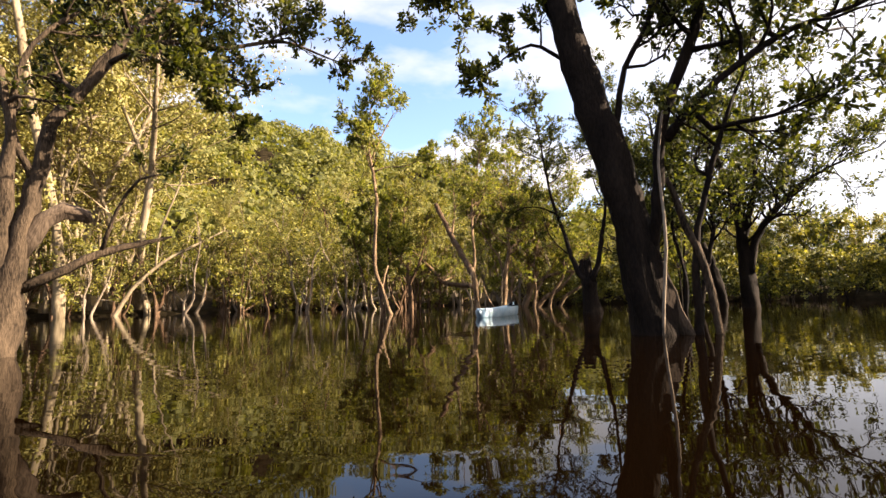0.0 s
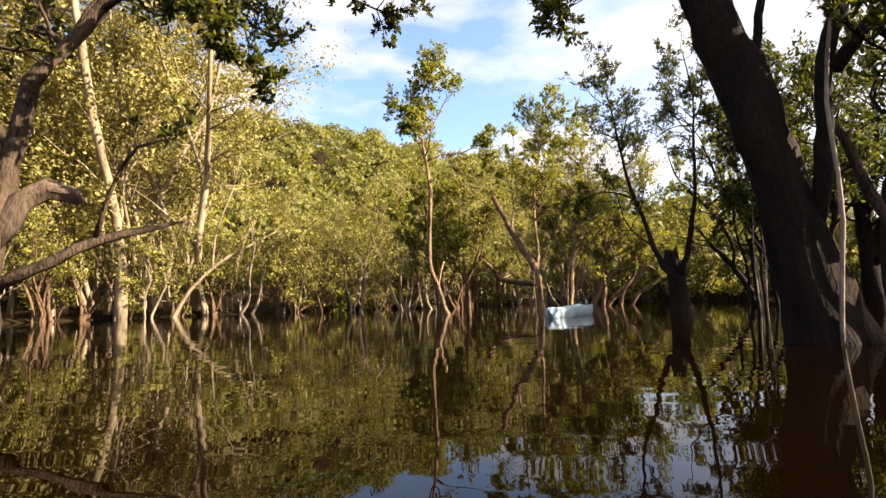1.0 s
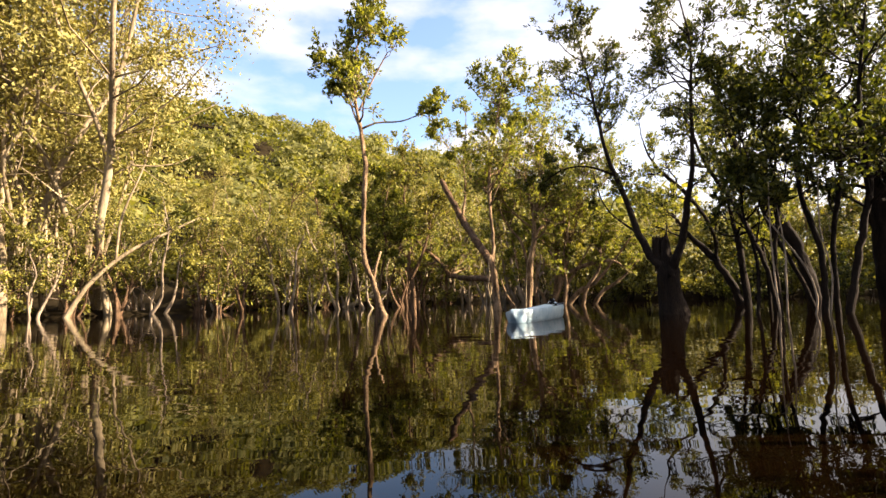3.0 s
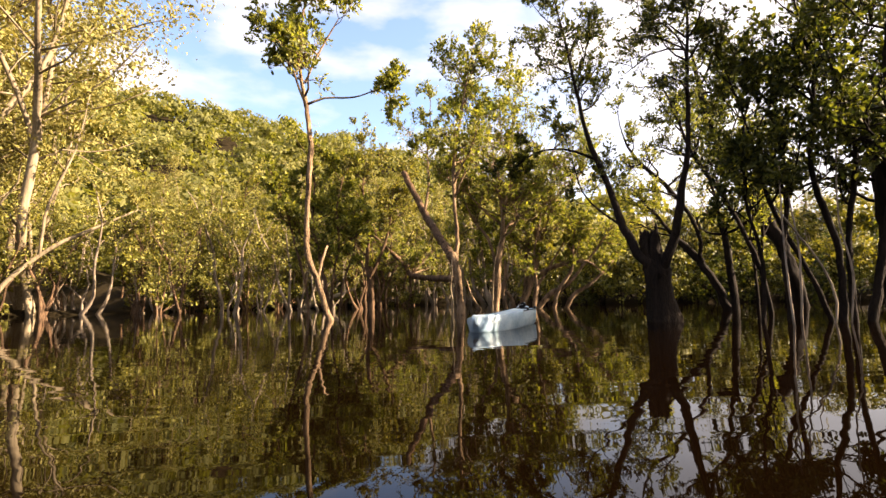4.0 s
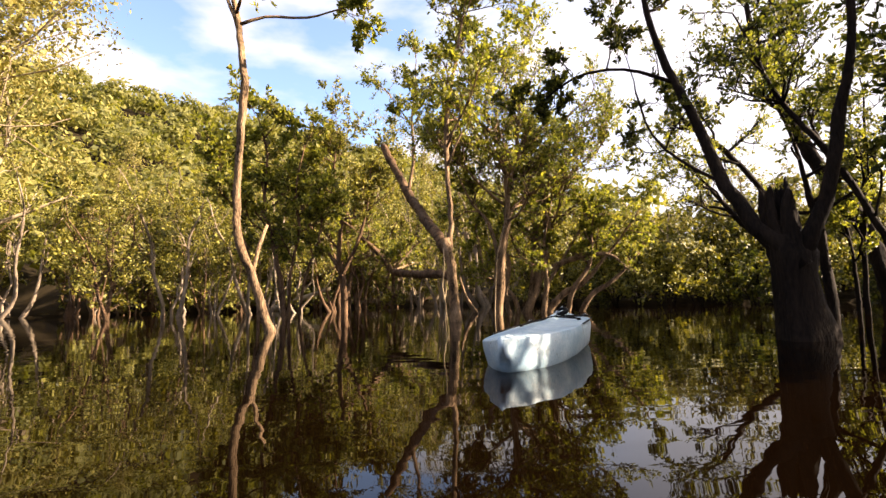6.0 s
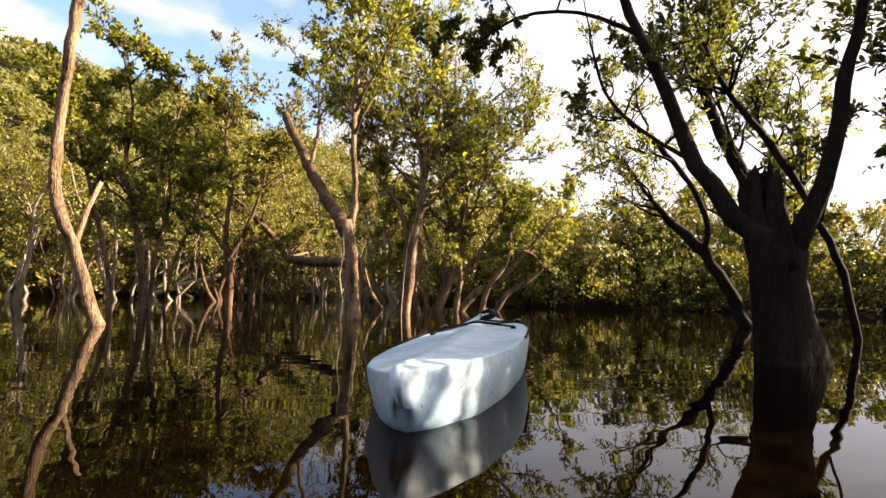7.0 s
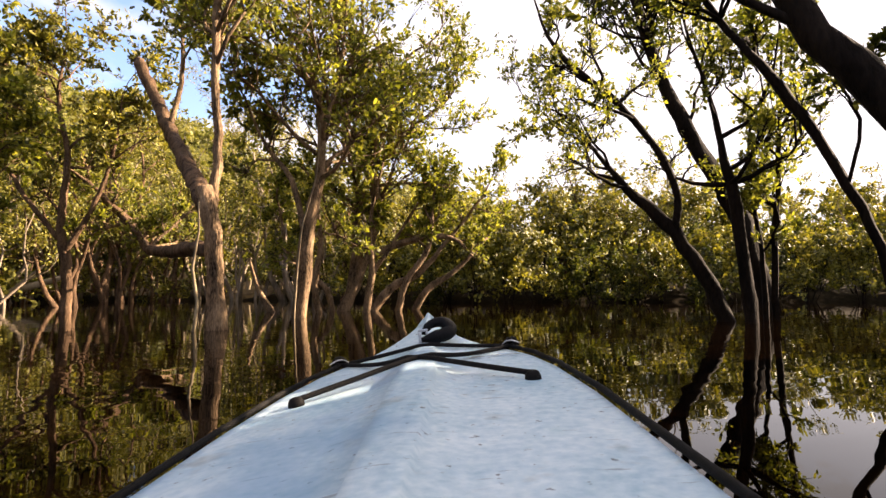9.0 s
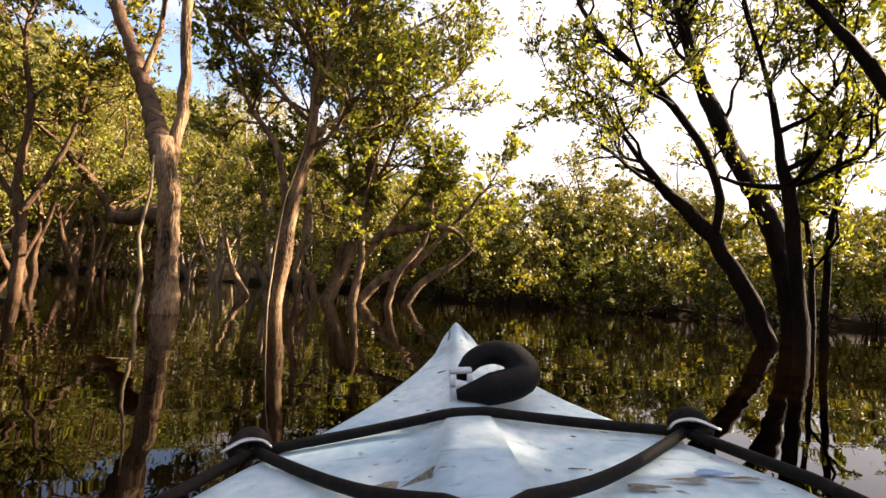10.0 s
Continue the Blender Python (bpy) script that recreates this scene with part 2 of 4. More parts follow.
def tube(shape, line, radii, sides=6, rng=None, rough=0.0, flat=1.0):
    """A tapered limb along the line, closed at both ends."""
    line, radii = np.asarray(line, float), np.asarray(radii, float)
    tan = np.gradient(line, axis=0)
    tan /= np.linalg.norm(tan, axis=1)[:, None] + 1e-9
    ref = np.array([0.31, 0.87, 0.37]) if abs(tan.mean(0)[2]) > 0.5 else np.array([0.05, 0.1, 1.0])
    s = np.cross(tan, ref)
    s /= np.linalg.norm(s, axis=1)[:, None] + 1e-9
    u = np.cross(s, tan)
    ang = np.arange(sides) / sides * 2 * math.pi
    r = radii[:, None] * np.ones(sides)
    if rng is not None and rough:
        lump = rng.normal(size=(len(line) + 4, sides))
        lump = (lump[:-4] + lump[1:-3] + lump[2:-2] + lump[3:-1] + lump[4:]) / 2.2
        r = r * (1 + rough * lump)
    v = line[:, None] + r[..., None] * (np.cos(ang)[None, :, None] * s[:, None] + flat * np.sin(ang)[None, :, None] * u[:, None])
    n = len(line)
    i, j = np.meshgrid(np.arange(n - 1), np.arange(sides), indexing="ij")
    k = (j + 1) % sides
    quads = np.stack([i * sides + j, i * sides + k, (i + 1) * sides + k, (i + 1) * sides + j], -1).reshape(-1, 4)
    shape.add(v.reshape(-1, 3), quads)
    base = shape.n - n * sides
    shape.f.append(base + np.arange(sides)[None, ::-1])
    shape.f.append(base + (n - 1) * sides + np.arange(sides)[None])


def leaves(shape, at, along, size, rng, oval=True, face=None):
    """A leaf at each place, pointing roughly along its direction, of its own size, tilt and turn."""
    at, along = np.asarray(at, float), np.asarray(along, float)
    n = len(at)
    if not n:
        return
    d = along + rng.normal(size=(n, 3)) * 0.75
    d /= np.linalg.norm(d, axis=1)[:, None] + 1e-9
    side = np.cross(d, rng.normal(size=(n, 3)) * 0.8 + np.array([0, 0, 0.35]))
    side /= np.linalg.norm(side, axis=1)[:, None] + 1e-9
    if face is not None:
        up = np.asarray(face, float) + rng.normal(size=(n, 3)) * 0.42
        up /= np.linalg.norm(up, axis=1)[:, None] + 1e-9
        side = np.cross(d, up)
        side /= np.linalg.norm(side, axis=1)[:, None] + 1e-9
        d = np.cross(up, side)
    up = np.cross(side, d)
    L = (size * rng.uniform(0.6, 1.35, n))[:, None]
    W = L * rng.uniform(0.38, 0.52, n)[:, None]
    if oval:
        cup = up * L * 0.08
        pts = [at, at + d * L * 0.3 + side * W * 0.45 + cup, at + d * L * 0.72 + side * W * 0.42 + cup,
               at + d * L, at + d * L * 0.72 - side * W * 0.42 + cup, at + d * L * 0.3 - side * W * 0.45 + cup]
    else:
        W = W * 1.25
        pts = [at, at + d * L * 0.5 + side * W * 0.5, at + d * L + up * L * 0.1, at + d * L * 0.5 - side * W * 0.5]
    v = np.stack(pts, 1).reshape(-1, 3)
    shape.add(v, np.arange(n * len(pts)).reshape(n, len(pts)))


def unit(v):
    return v / (np.linalg.norm(v) + 1e-9)


def bough(wood, spots, ways, start, way, length, radius, rng, level, lift=0.25, per_twig=14, spread=0.5, sides=5):
    """A side branch that forks into twigs; notes where leaves sit."""
    n = 5 if level else 3
    p, d, line = np.array(start, float), unit(np.array(way, float)), [np.array(start, float)]
    for _ in range(n - 1):
        d = unit(d + rng.normal(size=3) * 0.28 + np.array([0, 0, lift * 0.4]))
        p = p + d * length / (n - 1)
        line.append(p)
    line = np.array(line)
    if level or sides > 3:
        tube(wood, line, np.linspace(radius, radius * 0.35, n), sides if radius > 0.012 else 3)
    if level:
        count = 3 + level + int(rng.integers(0, 3))
        for k in range(count):
            f = rng.uniform(0.3, 1.0)
            i = min(int(f * (n - 1)), n - 2)
            at = line[i] + (line[i + 1] - line[i]) * (f * (n - 1) - i)
            turn = unit(line[i + 1] - line[i]) + rng.normal(size=3) * 0.75 + np.array([0, 0, lift])
            bough(wood, spots, ways, at, turn, length * rng.uniform(0.38, 0.62), radius * 0.45, rng, level - 1, lift, per_twig, spread, sides)
    m = per_twig if not level else per_twig // 3
    f = rng.uniform(0.25 if not level else 0.6, 1.05, m) * (n - 1)
    i = np.minimum(f.astype(int), n - 2)
    at = line[i] + (line[i + 1] - line[i]) * (f - i)[:, None] + rng.normal(size=(m, 3)) * length * 0.16 * spread
    spots.append(at)
    ways.append(np.repeat(unit(line[-1] - line[0])[None], m, 0) + rng.normal(size=(m, 3)) * 0.4)


def tree(name, label, base, stems, bark, foliage, seed, size=0.075, group="trees in the water", category="tree", per_twig=14, oval=True, limbs=None, puff=0.5):
    """A tree from its stems. Each stem: name of the part, points (x, y, z, radius) in the world, and None for a bare one, or
    (share of its length from which boughs grow, boughs per metre, length of a bough, forkings)."""
    rng = np.random.default_rng(seed)
    top = root(name, (base[0], base[1], 0), label, category, group)
    o = np.array([base[0], base[1], 0, 0])
    wood, crown, spots, ways = Shape(), Shape(), [], []
    for what, pts, leafy in stems:
        s = Shape()
        line = smooth_line(np.array(pts) - o, 0.16 if oval else 0.5)
        fat = line[:, 3].max()
        sides = 7 if not oval else 14 if fat > 0.15 else 10 if fat > 0.05 else 7
        wob = line.copy()
        wob[1:-1, :3] += rng.normal(size=(len(line) - 2, 3)) * np.minimum(line[1:-1, 3:4], 0.06) * 0.16
        tube(s, wob[:, :3], np.maximum(line[:, 3], 0.004), sides, rng, 0.14 if fat > 0.1 else 0.12)
        if not (limbs and what in limbs):
            part(what, s, bark, top)
        else:
            part(what, s, limbs[what][0], top, limbs[what][1])
        if not leafy:
            continue
        begin, many, length, forks = leafy
        seg = np.linalg.norm(np.diff(line[:, :3], axis=0), axis=1)
        run = np.concatenate([[0], np.cumsum(seg)])
        for q in np.sort(rng.uniform(begin, 1.0, max(2, int(many * run[-1] * (1 - begin))))):
            i = min(np.searchsorted(run, q * run[-1]), len(line) - 1)
            i0 = max(i - 1, 0)
            axis = unit(line[i, :3] - line[i0, :3]) if i else np.array([0, 0, 1.0])
            out = unit(np.cross(axis, rng.normal(size=3)))
            way = out + axis * 0.5 + np.array([0, 0, 0.15])
            bough(wood, spots, ways, line[i, :3], way, length * rng.uniform(0.55, 1.25) * (1.1 - 0.45 * q), min(0.55 * line[i, 3], 0.035) + 0.003, rng, forks, per_twig=per_twig, spread=puff, sides=5 if oval else 3)
        bough(wood, spots, ways, line[-1, :3], line[-1, :3] - line[-3, :3], length * 0.7, line[-1, 3], rng, forks, per_twig=per_twig, spread=puff, sides=5 if oval else 3)
    if spots:
        part("branchwork", wood, bark, top, kind="stuff")
        at = np.concatenate(spots)
        face = None
        if not oval:                                    # far crowns: leaves face out of their clump and out of the crown
            own = np.concatenate([p - p.mean(0) for p in spots])
            out = (at - at.mean(0)) * np.array([1, 1, 0.6])
            face = 0.8 * own / (np.linalg.norm(own, axis=1)[:, None] + 0.05) + 0.7 * out / (np.linalg.norm(out, axis=1)[:, None] + 0.2) + np.array([0, 0, 0.3])
        leaves(crown, at, np.concatenate(ways), size, rng, oval, face)
        part("crown", crown, foliage, top, smooth=False)
    return top


# ------------------------------------------------------------------ ground, water and hill
MID = np.array([0.0, 13.0])          # the middle of the open water
BANK = [(-180, 32), (-120, 26), (-90, 25), (-60, 24), (-40, 22), (-15, 22), (0, 23), (16, 20), (25, 17), (35, 16.5), (50, 18), (70, 21), (90, 26), (140, 32), (180, 32)]
RIDGE = [(-180, 8), (-110, 12), (-75, 18), (-45, 18), (-28, 16.6), (-18, 15.6), (-8, 14.4), (0, 12.8), (7, 9.5), (14, 6), (24, 3), (60, 3), (110, 5), (180, 8)]


def table(rows, az):
    return np.interp(az, [r[0] for r in rows], [r[1] for r in rows])


def ground_height(az, r):
    """Height of the land at a bearing (degrees) and a distance from the middle of the water."""
    edge = table(BANK, az)
    bed = -1.3 + 1.45 * np.clip((r - edge + 3.0) / 3.2, 0, 1) ** 1.5
    k = np.clip((r - edge - 12) / 200.0, 0, 1)
    return bed + 232.0 * np.tan(np.radians(table(RIDGE, az))) * k * k * (3 - 2 * k)


def spot(az, r, z=None):
    x, y = MID[0] + r * math.sin(radians(az)), MID[1] + r * math.cos(radians(az))
    return np.array([x, y, ground_height(az, r) if z is None else z])


def grid_mesh(name, azimuths, distances, height, mat):
    A, R = np.meshgrid(azimuths, distances, indexing="ij")
    Z = height(A, R)
    v = np.stack([MID[0] + R * np.sin(np.radians(A)), MID[1] + R * np.cos(np.radians(A)), Z], -1).reshape(-1, 3)
    n, m = A.shape
    i, j = np.meshgrid(np.arange(n - 1), np.arange(m - 1), indexing="ij")
    s = Shape()
    s.add(v, np.stack([i * m + j, i * m + j + 1, (i + 1) * m + j + 1, (i + 1) * m + j], -1).reshape(-1, 4))
    return new(name, s.mesh(name, mat))


def rough_land(A, R):
    z = ground_height(A, R)
    return z + np.clip(R - table(BANK, A), 0, 30) / 30 * (np.sin(A * 0.55 + R * 0.05) * 1.2 + np.sin(A * 1.3 - R * 0.11) * 0.7 + 1.9)


distances = np.concatenate([[0.01, 5, 9], np.arange(11, 40, 1.0), np.arange(40, 260, 9.0), [300, 420, 700, 1400, 3000]])
tagged(grid_mesh("ground", np.linspace(-180, 180, 145), distances, rough_land, mud), "dark mud bank rising to a hill", "ground", kind="structure")
s = Shape()
s.add([(-60, -45, 0), (60, -45, 0), (60, 70, 0), (-60, 70, 0)], [(0, 1, 2, 3)])
tagged(new("water", s.mesh("water", water_mat)), "still brown river water with tree reflections", "river", kind="structure")


def hill_woods(seed):
    """Tree tops that cover the hill, out to its crest."""
    rng = np.random.default_rng(seed)
    s = Shape()
    for k in range(840):
        az = -80 + 108 * ((k * 0.6180339887) % 1.0) + rng.uniform(-1, 1)
        r = 36 + 190 * ((k + rng.uniform(0, 1)) / 840) ** 0.8
        if az > 12 and r > 110:
            continue
        c = spot(az, r)
        size = rng.uniform(2.8, 8.0) * (0.65 if r < 70 else 1.0)
        tall = rng.uniform(0.5, 8.0)
        puffs = rng.normal(size=(int(rng.integers(5, 10)), 3))
        puffs /= np.linalg.norm(puffs, axis=1)[:, None]
        puffs[:, 2] = np.abs(puffs[:, 2]) * 0.8
        for q in puffs:
            n = int(5.6 * size)
            d = rng.normal(size=(n, 3))
            d /= np.linalg.norm(d, axis=1)[:, None]
            d[:, 2] = np.abs(d[:, 2]) - 0.3
            own = size * rng.uniform(0.32, 0.55)
            at = c + np.array([0, 0, tall]) + q * np.array([1, 1, 0.8]) * size * 0.62 + d * own * rng.uniform(0.7, 1.05, n)[:, None]
            leaves(s, at, rng.normal(size=(n, 3)), 1.05 + 0.25 * (r > 120), rng, oval=False, face=d + 0.5 * q + np.array([0, 0, 0.2]))
    ob = new("hill_woods", s.mesh("hill_woods", leaf_hill, False))
    return tagged(ob, "sunlit olive-green forest covering the hillside", "forest", kind="stuff")


hill_woods(5)


# ------------------------------------------------------------------ trees on the banks
def bank_tree(name, label, height, stems, foliage, bark, seed, size, per_twig, crown_from, group, width=0.35, bough_len=0.24, many=2.4, bent=0.02, thick=1.0):
    """A many-stemmed tree standing at the origin."""
    rng = np.random.default_rng(seed)
    made = []
    for k in range(stems):
        turn, lean = rng.uniform(0, 2 * math.pi), rng.uniform(0.25, 1.0) * width
        tall = height * rng.uniform(0.72, 1.0) * (1 if k == 0 else 0.88)
        n = 6
        x = np.linspace(0, 1, n)
        off = lean * tall * (x ** rng.uniform(0.8, 1.6))
        foot = rng.uniform(0, 0.22) * (stems > 1) * height * 0.15
        bend = np.cumsum(rng.normal(size=(n, 2)), 0) * bent * tall
        pts = np.stack([math.cos(turn) * (off + foot) + bend[:, 0], math.sin(turn) * (off + foot) + bend[:, 1], -0.3 + (tall + 0.3) * x,
                        np.interp(x, [0, 0.1, 1], [0.016, 0.0115, 0.003]) * thick * height * rng.uniform(0.6, 1.1)], -1)
        made.append(("trunk" if k == 0 else "stem", pts, (crown_from, many, bough_len * height, 1)))
    return tree(name, label, (0, 0), made, bark, foliage, seed, size, group, per_twig=per_twig, oval=False, puff=0.95)


GOLD, MANGROVE, BUSH = "tall trees on the sunlit bank", "mangroves on the far bank", "low mangroves on the bank"
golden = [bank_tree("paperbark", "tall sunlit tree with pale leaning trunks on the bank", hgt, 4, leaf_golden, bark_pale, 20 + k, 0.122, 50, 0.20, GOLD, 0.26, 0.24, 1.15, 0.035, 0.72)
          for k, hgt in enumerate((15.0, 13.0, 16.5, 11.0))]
mangroves = [bank_tree("mangrove", "olive-green mangrove with thin pale stems at the water", hgt, 4, leaf_mangrove, (bark_grey, bark_brown)[k % 2], 40 + k, 0.13, 21, 0.30, MANGROVE, 0.42, 0.27, 1.4, 0.05, 1.45)
             for k, hgt in enumerate((6.4, 7.4, 5.6, 6.9))]
bushes = [bank_tree("mangrove_bush", "low dense green mangrove bush over the water", hgt, 5, (leaf_mangrove, leaf_mangrove, leaf_shade)[k], bark_shaded, 60 + k, 0.18, 16, 0.03, BUSH, 0.62, 0.38, 1.6)
          for k, hgt in enumerate((3.2, 3.8, 2.7))]
young = [bank_tree("young_mangrove", "young olive-green mangrove with leaves down to the water", hgt, 5, leaf_mangrove, bark_brown, 80 + k, 0.12, 16, 0.03, BUSH, 0.6, 0.36, 1.6)
         for k, hgt in enumerate((2.4, 3.0, 1.9))]
rng = np.random.default_rng(3)


def plant(kinds, used, az, back, grow=1.0):
    """A copy of one of the kinds at a bearing and a distance behind the water's edge; the first ones of a kind are put to use themselves."""
    ob = kinds[int(rng.integers(len(kinds)))]
    c = spot(az, table(BANK, az) + back)
    m = pose(c[0], c[1], max(min(c[2], 0.2), -0.25) if back < 3 else c[2] - 0.1, 0, 0, rng.uniform(0, 360)) @ Matrix.Diagonal((*[grow * rng.uniform(0.85, 1.15)] * 3, 1))
    if ob not in used:
        used.add(ob)
        ob.matrix_basis = m
    else:
        copy_thing(ob, m)


used = set()
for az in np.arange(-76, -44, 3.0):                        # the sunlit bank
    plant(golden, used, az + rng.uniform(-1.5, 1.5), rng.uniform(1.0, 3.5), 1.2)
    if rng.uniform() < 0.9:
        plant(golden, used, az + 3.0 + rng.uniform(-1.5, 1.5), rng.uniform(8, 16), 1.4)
for az in np.arange(-76, 22, 3.0):                         # mangroves in front of it and across the middle
    plant(mangroves, used, az + rng.uniform(-1.2, 1.2), rng.uniform(-1.2, 0.8), 0.85 if az < -30 else 1.05)
for az in np.arange(-34, 18, 4.2):
    plant(mangroves, used, az + rng.uniform(-1.2, 1.2), rng.uniform(2, 6), 1.3 if az < 6 else 0.9)
for az in (-36, -29, -23, -17, -12, -7):                   # some stand out in the water
    plant(mangroves, used, az + rng.uniform(-1.2, 1.2), rng.uniform(-8, -4.5), 0.8)
for az in np.arange(-32, 8, 9.0):
    plant(golden, used, az + rng.uniform(-1.2, 1.2), rng.uniform(9, 16), 0.66)
for az in np.arange(-30, 20, 5.0):
    plant(bushes, used, az + rng.uniform(-1.5, 1.5), rng.uniform(0.2, 1.6), 0.8)
for az in np.arange(17, 78, 3.0):
    plant(bushes[::2], used, az + rng.uniform(-1.0, 1.0), rng.uniform(-1.0, 0.2), 0.75)
for az in np.arange(20, 78, 3.4):
    plant(bushes, used, az + rng.uniform(-1.5, 1.5), rng.uniform(1.2, 3.0), 1.0)
for az in np.arange(20, 78, 4.0):
    plant(bushes, used, az + rng.uniform(-1.5, 1.5), rng.uniform(4.0, 7.0), 1.1 if az < 50 else 1.35)
for az in np.arange(18, 74, 5.0):
    plant(bushes, used, az + rng.uniform(-1.5, 1.5), rng.uniform(8.0, 11.0), 1.4)
for az in np.arange(48, 84, 4.5):
    plant(mangroves, used, az + rng.uniform(-1.5, 1.5), rng.uniform(2, 7), 0.82)
for az in np.arange(19, 50, 3.8):
    plant(mangroves, used, az + rng.uniform(-1.5, 1.5), rng.uniform(2.5, 6), 0.82)
for az in np.arange(-74, 8, 6.4):
    plant(young, used, az + rng.uniform(-1.5, 1.5), rng.uniform(-0.4, 1.4), 1.0)
for az in np.arange(-33, -2, 3.4):                         # low growth down to the water in the middle
    plant(young, used, az + rng.uniform(-1.0, 1.0), rng.uniform(-1.4, 0.2), 1.15)
for az in np.arange(95, 275, 13.0):                         # behind the camera
    plant(mangroves, used, (az + 180) % 360 - 180, rng.uniform(-0.5, 4), 1.0)

# ------------------------------------------------------------------ trees standing in the water
WATER_TREES = "trees standing in the water"
# the root's sunlit edge is put into its bark, lighter than the trunk's
tree("mangrove_tree", "large dark leaning mangrove tree rising from the water", (2.25, 5.75), [
    ("trunk", [(2.30, 5.74, -0.3, 0.27), (2.26, 5.75, 0.02, 0.24), (2.17, 5.78, 0.56, 0.22), (2.10, 5.81, 1.18, 0.205), (1.96, 5.86, 1.83, 0.185), (1.74, 5.95, 2.59, 0.179), (1.59, 6.01, 3.30, 0.173), (1.44, 6.07, 3.97, 0.165), (1.25, 6.14, 4.90, 0.14), (0.96, 6.25, 6.06, 0.10)], (0.72, 2.5, 1.5, 2)),
    ("root", [(2.27, 5.72, 0.75, 0.10), (2.44, 5.67, 0.25, 0.085), (2.62, 5.61, -0.15, 0.07)], None),
    ("stem", [(2.20, 5.74, 0.75, 0.060), (2.28, 5.64, 1.17, 0.058), (2.38, 5.62, 2.16, 0.058), (2.53, 5.60, 2.65, 0.058), (2.71, 5.57, 3.06, 0.058), (2.87, 5.51, 3.60, 0.053), (2.97, 5.47, 4.36, 0.036)], (0.5, 3.6, 1.4, 2)),
    ("stem", [(2.65, 5.59, -0.1, 0.050), (2.67, 5.59, 0.90, 0.039), (2.80, 5.54, 1.49, 0.035), (2.92, 5.49, 1.96, 0.030), (3.10, 5.42, 2.5, 0.018)], (0.45, 4, 1.0, 2)),
    ("limb", [(2.44, 5.62, 2.09, 0.054), (2.70, 5.57, 2.43, 0.044), (3.18, 5.39, 2.84, 0.037), (3.62, 5.21, 3.08, 0.031), (4.12, 5.02, 3.22, 0.022), (4.59, 4.83, 3.39, 0.012)], (0.25, 4.6, 1.3, 2)),
    ("limb", [(2.72, 5.57, 2.40, 0.035), (2.89, 5.50, 2.15, 0.030), (3.09, 5.42, 2.18, 0.026), (3.42, 5.29, 2.22, 0.017), (3.79, 5.15, 2.36, 0.010)], (0.3, 4.6, 1.1, 2)),
    ("limb", [(1.96, 5.86, 2.2, 0.037), (2.11, 5.81, 2.99, 0.032), (2.39, 5.70, 3.53, 0.027), (2.36, 5.71, 4.14, 0.019)], (0.35, 4.4, 1.1, 2)),
    ("limb", [(1.50, 6.05, 3.67, 0.053), (1.17, 6.17, 4.45, 0.040), (0.56, 6.41, 4.57, 0.026), (-0.10, 6.67, 4.45, 0.014)], (0.4, 5, 0.8, 2)),
    ("limb", [(1.62, 6.0, 3.1, 0.029), (1.13, 6.19, 3.47, 0.019), (0.80, 6.32, 3.36, 0.010)], (0.3, 5, 0.7, 2)),
    ("root", [(2.85, 5.54, -0.1, 0.040), (2.72, 5.56, 0.72, 0.047), (2.60, 5.61, 1.14, 0.043), (2.44, 5.68, 1.68, 0.027)], None),
    ("vine", [(2.23, 5.50, -0.05, 0.016), (2.31, 5.48, 1.04, 0.016), (2.29, 5.50, 1.79, 0.014), (2.41, 5.53, 2.54, 0.013)], None),
], bark_shaded, leaf_shade, 101, 0.070, WATER_TREES, per_twig=13, limbs={"vine": (bark_grey, "thin pale hanging vine"), "root": (bark_mid, "brown buttress root, toned lighter for its sunlit edge")})

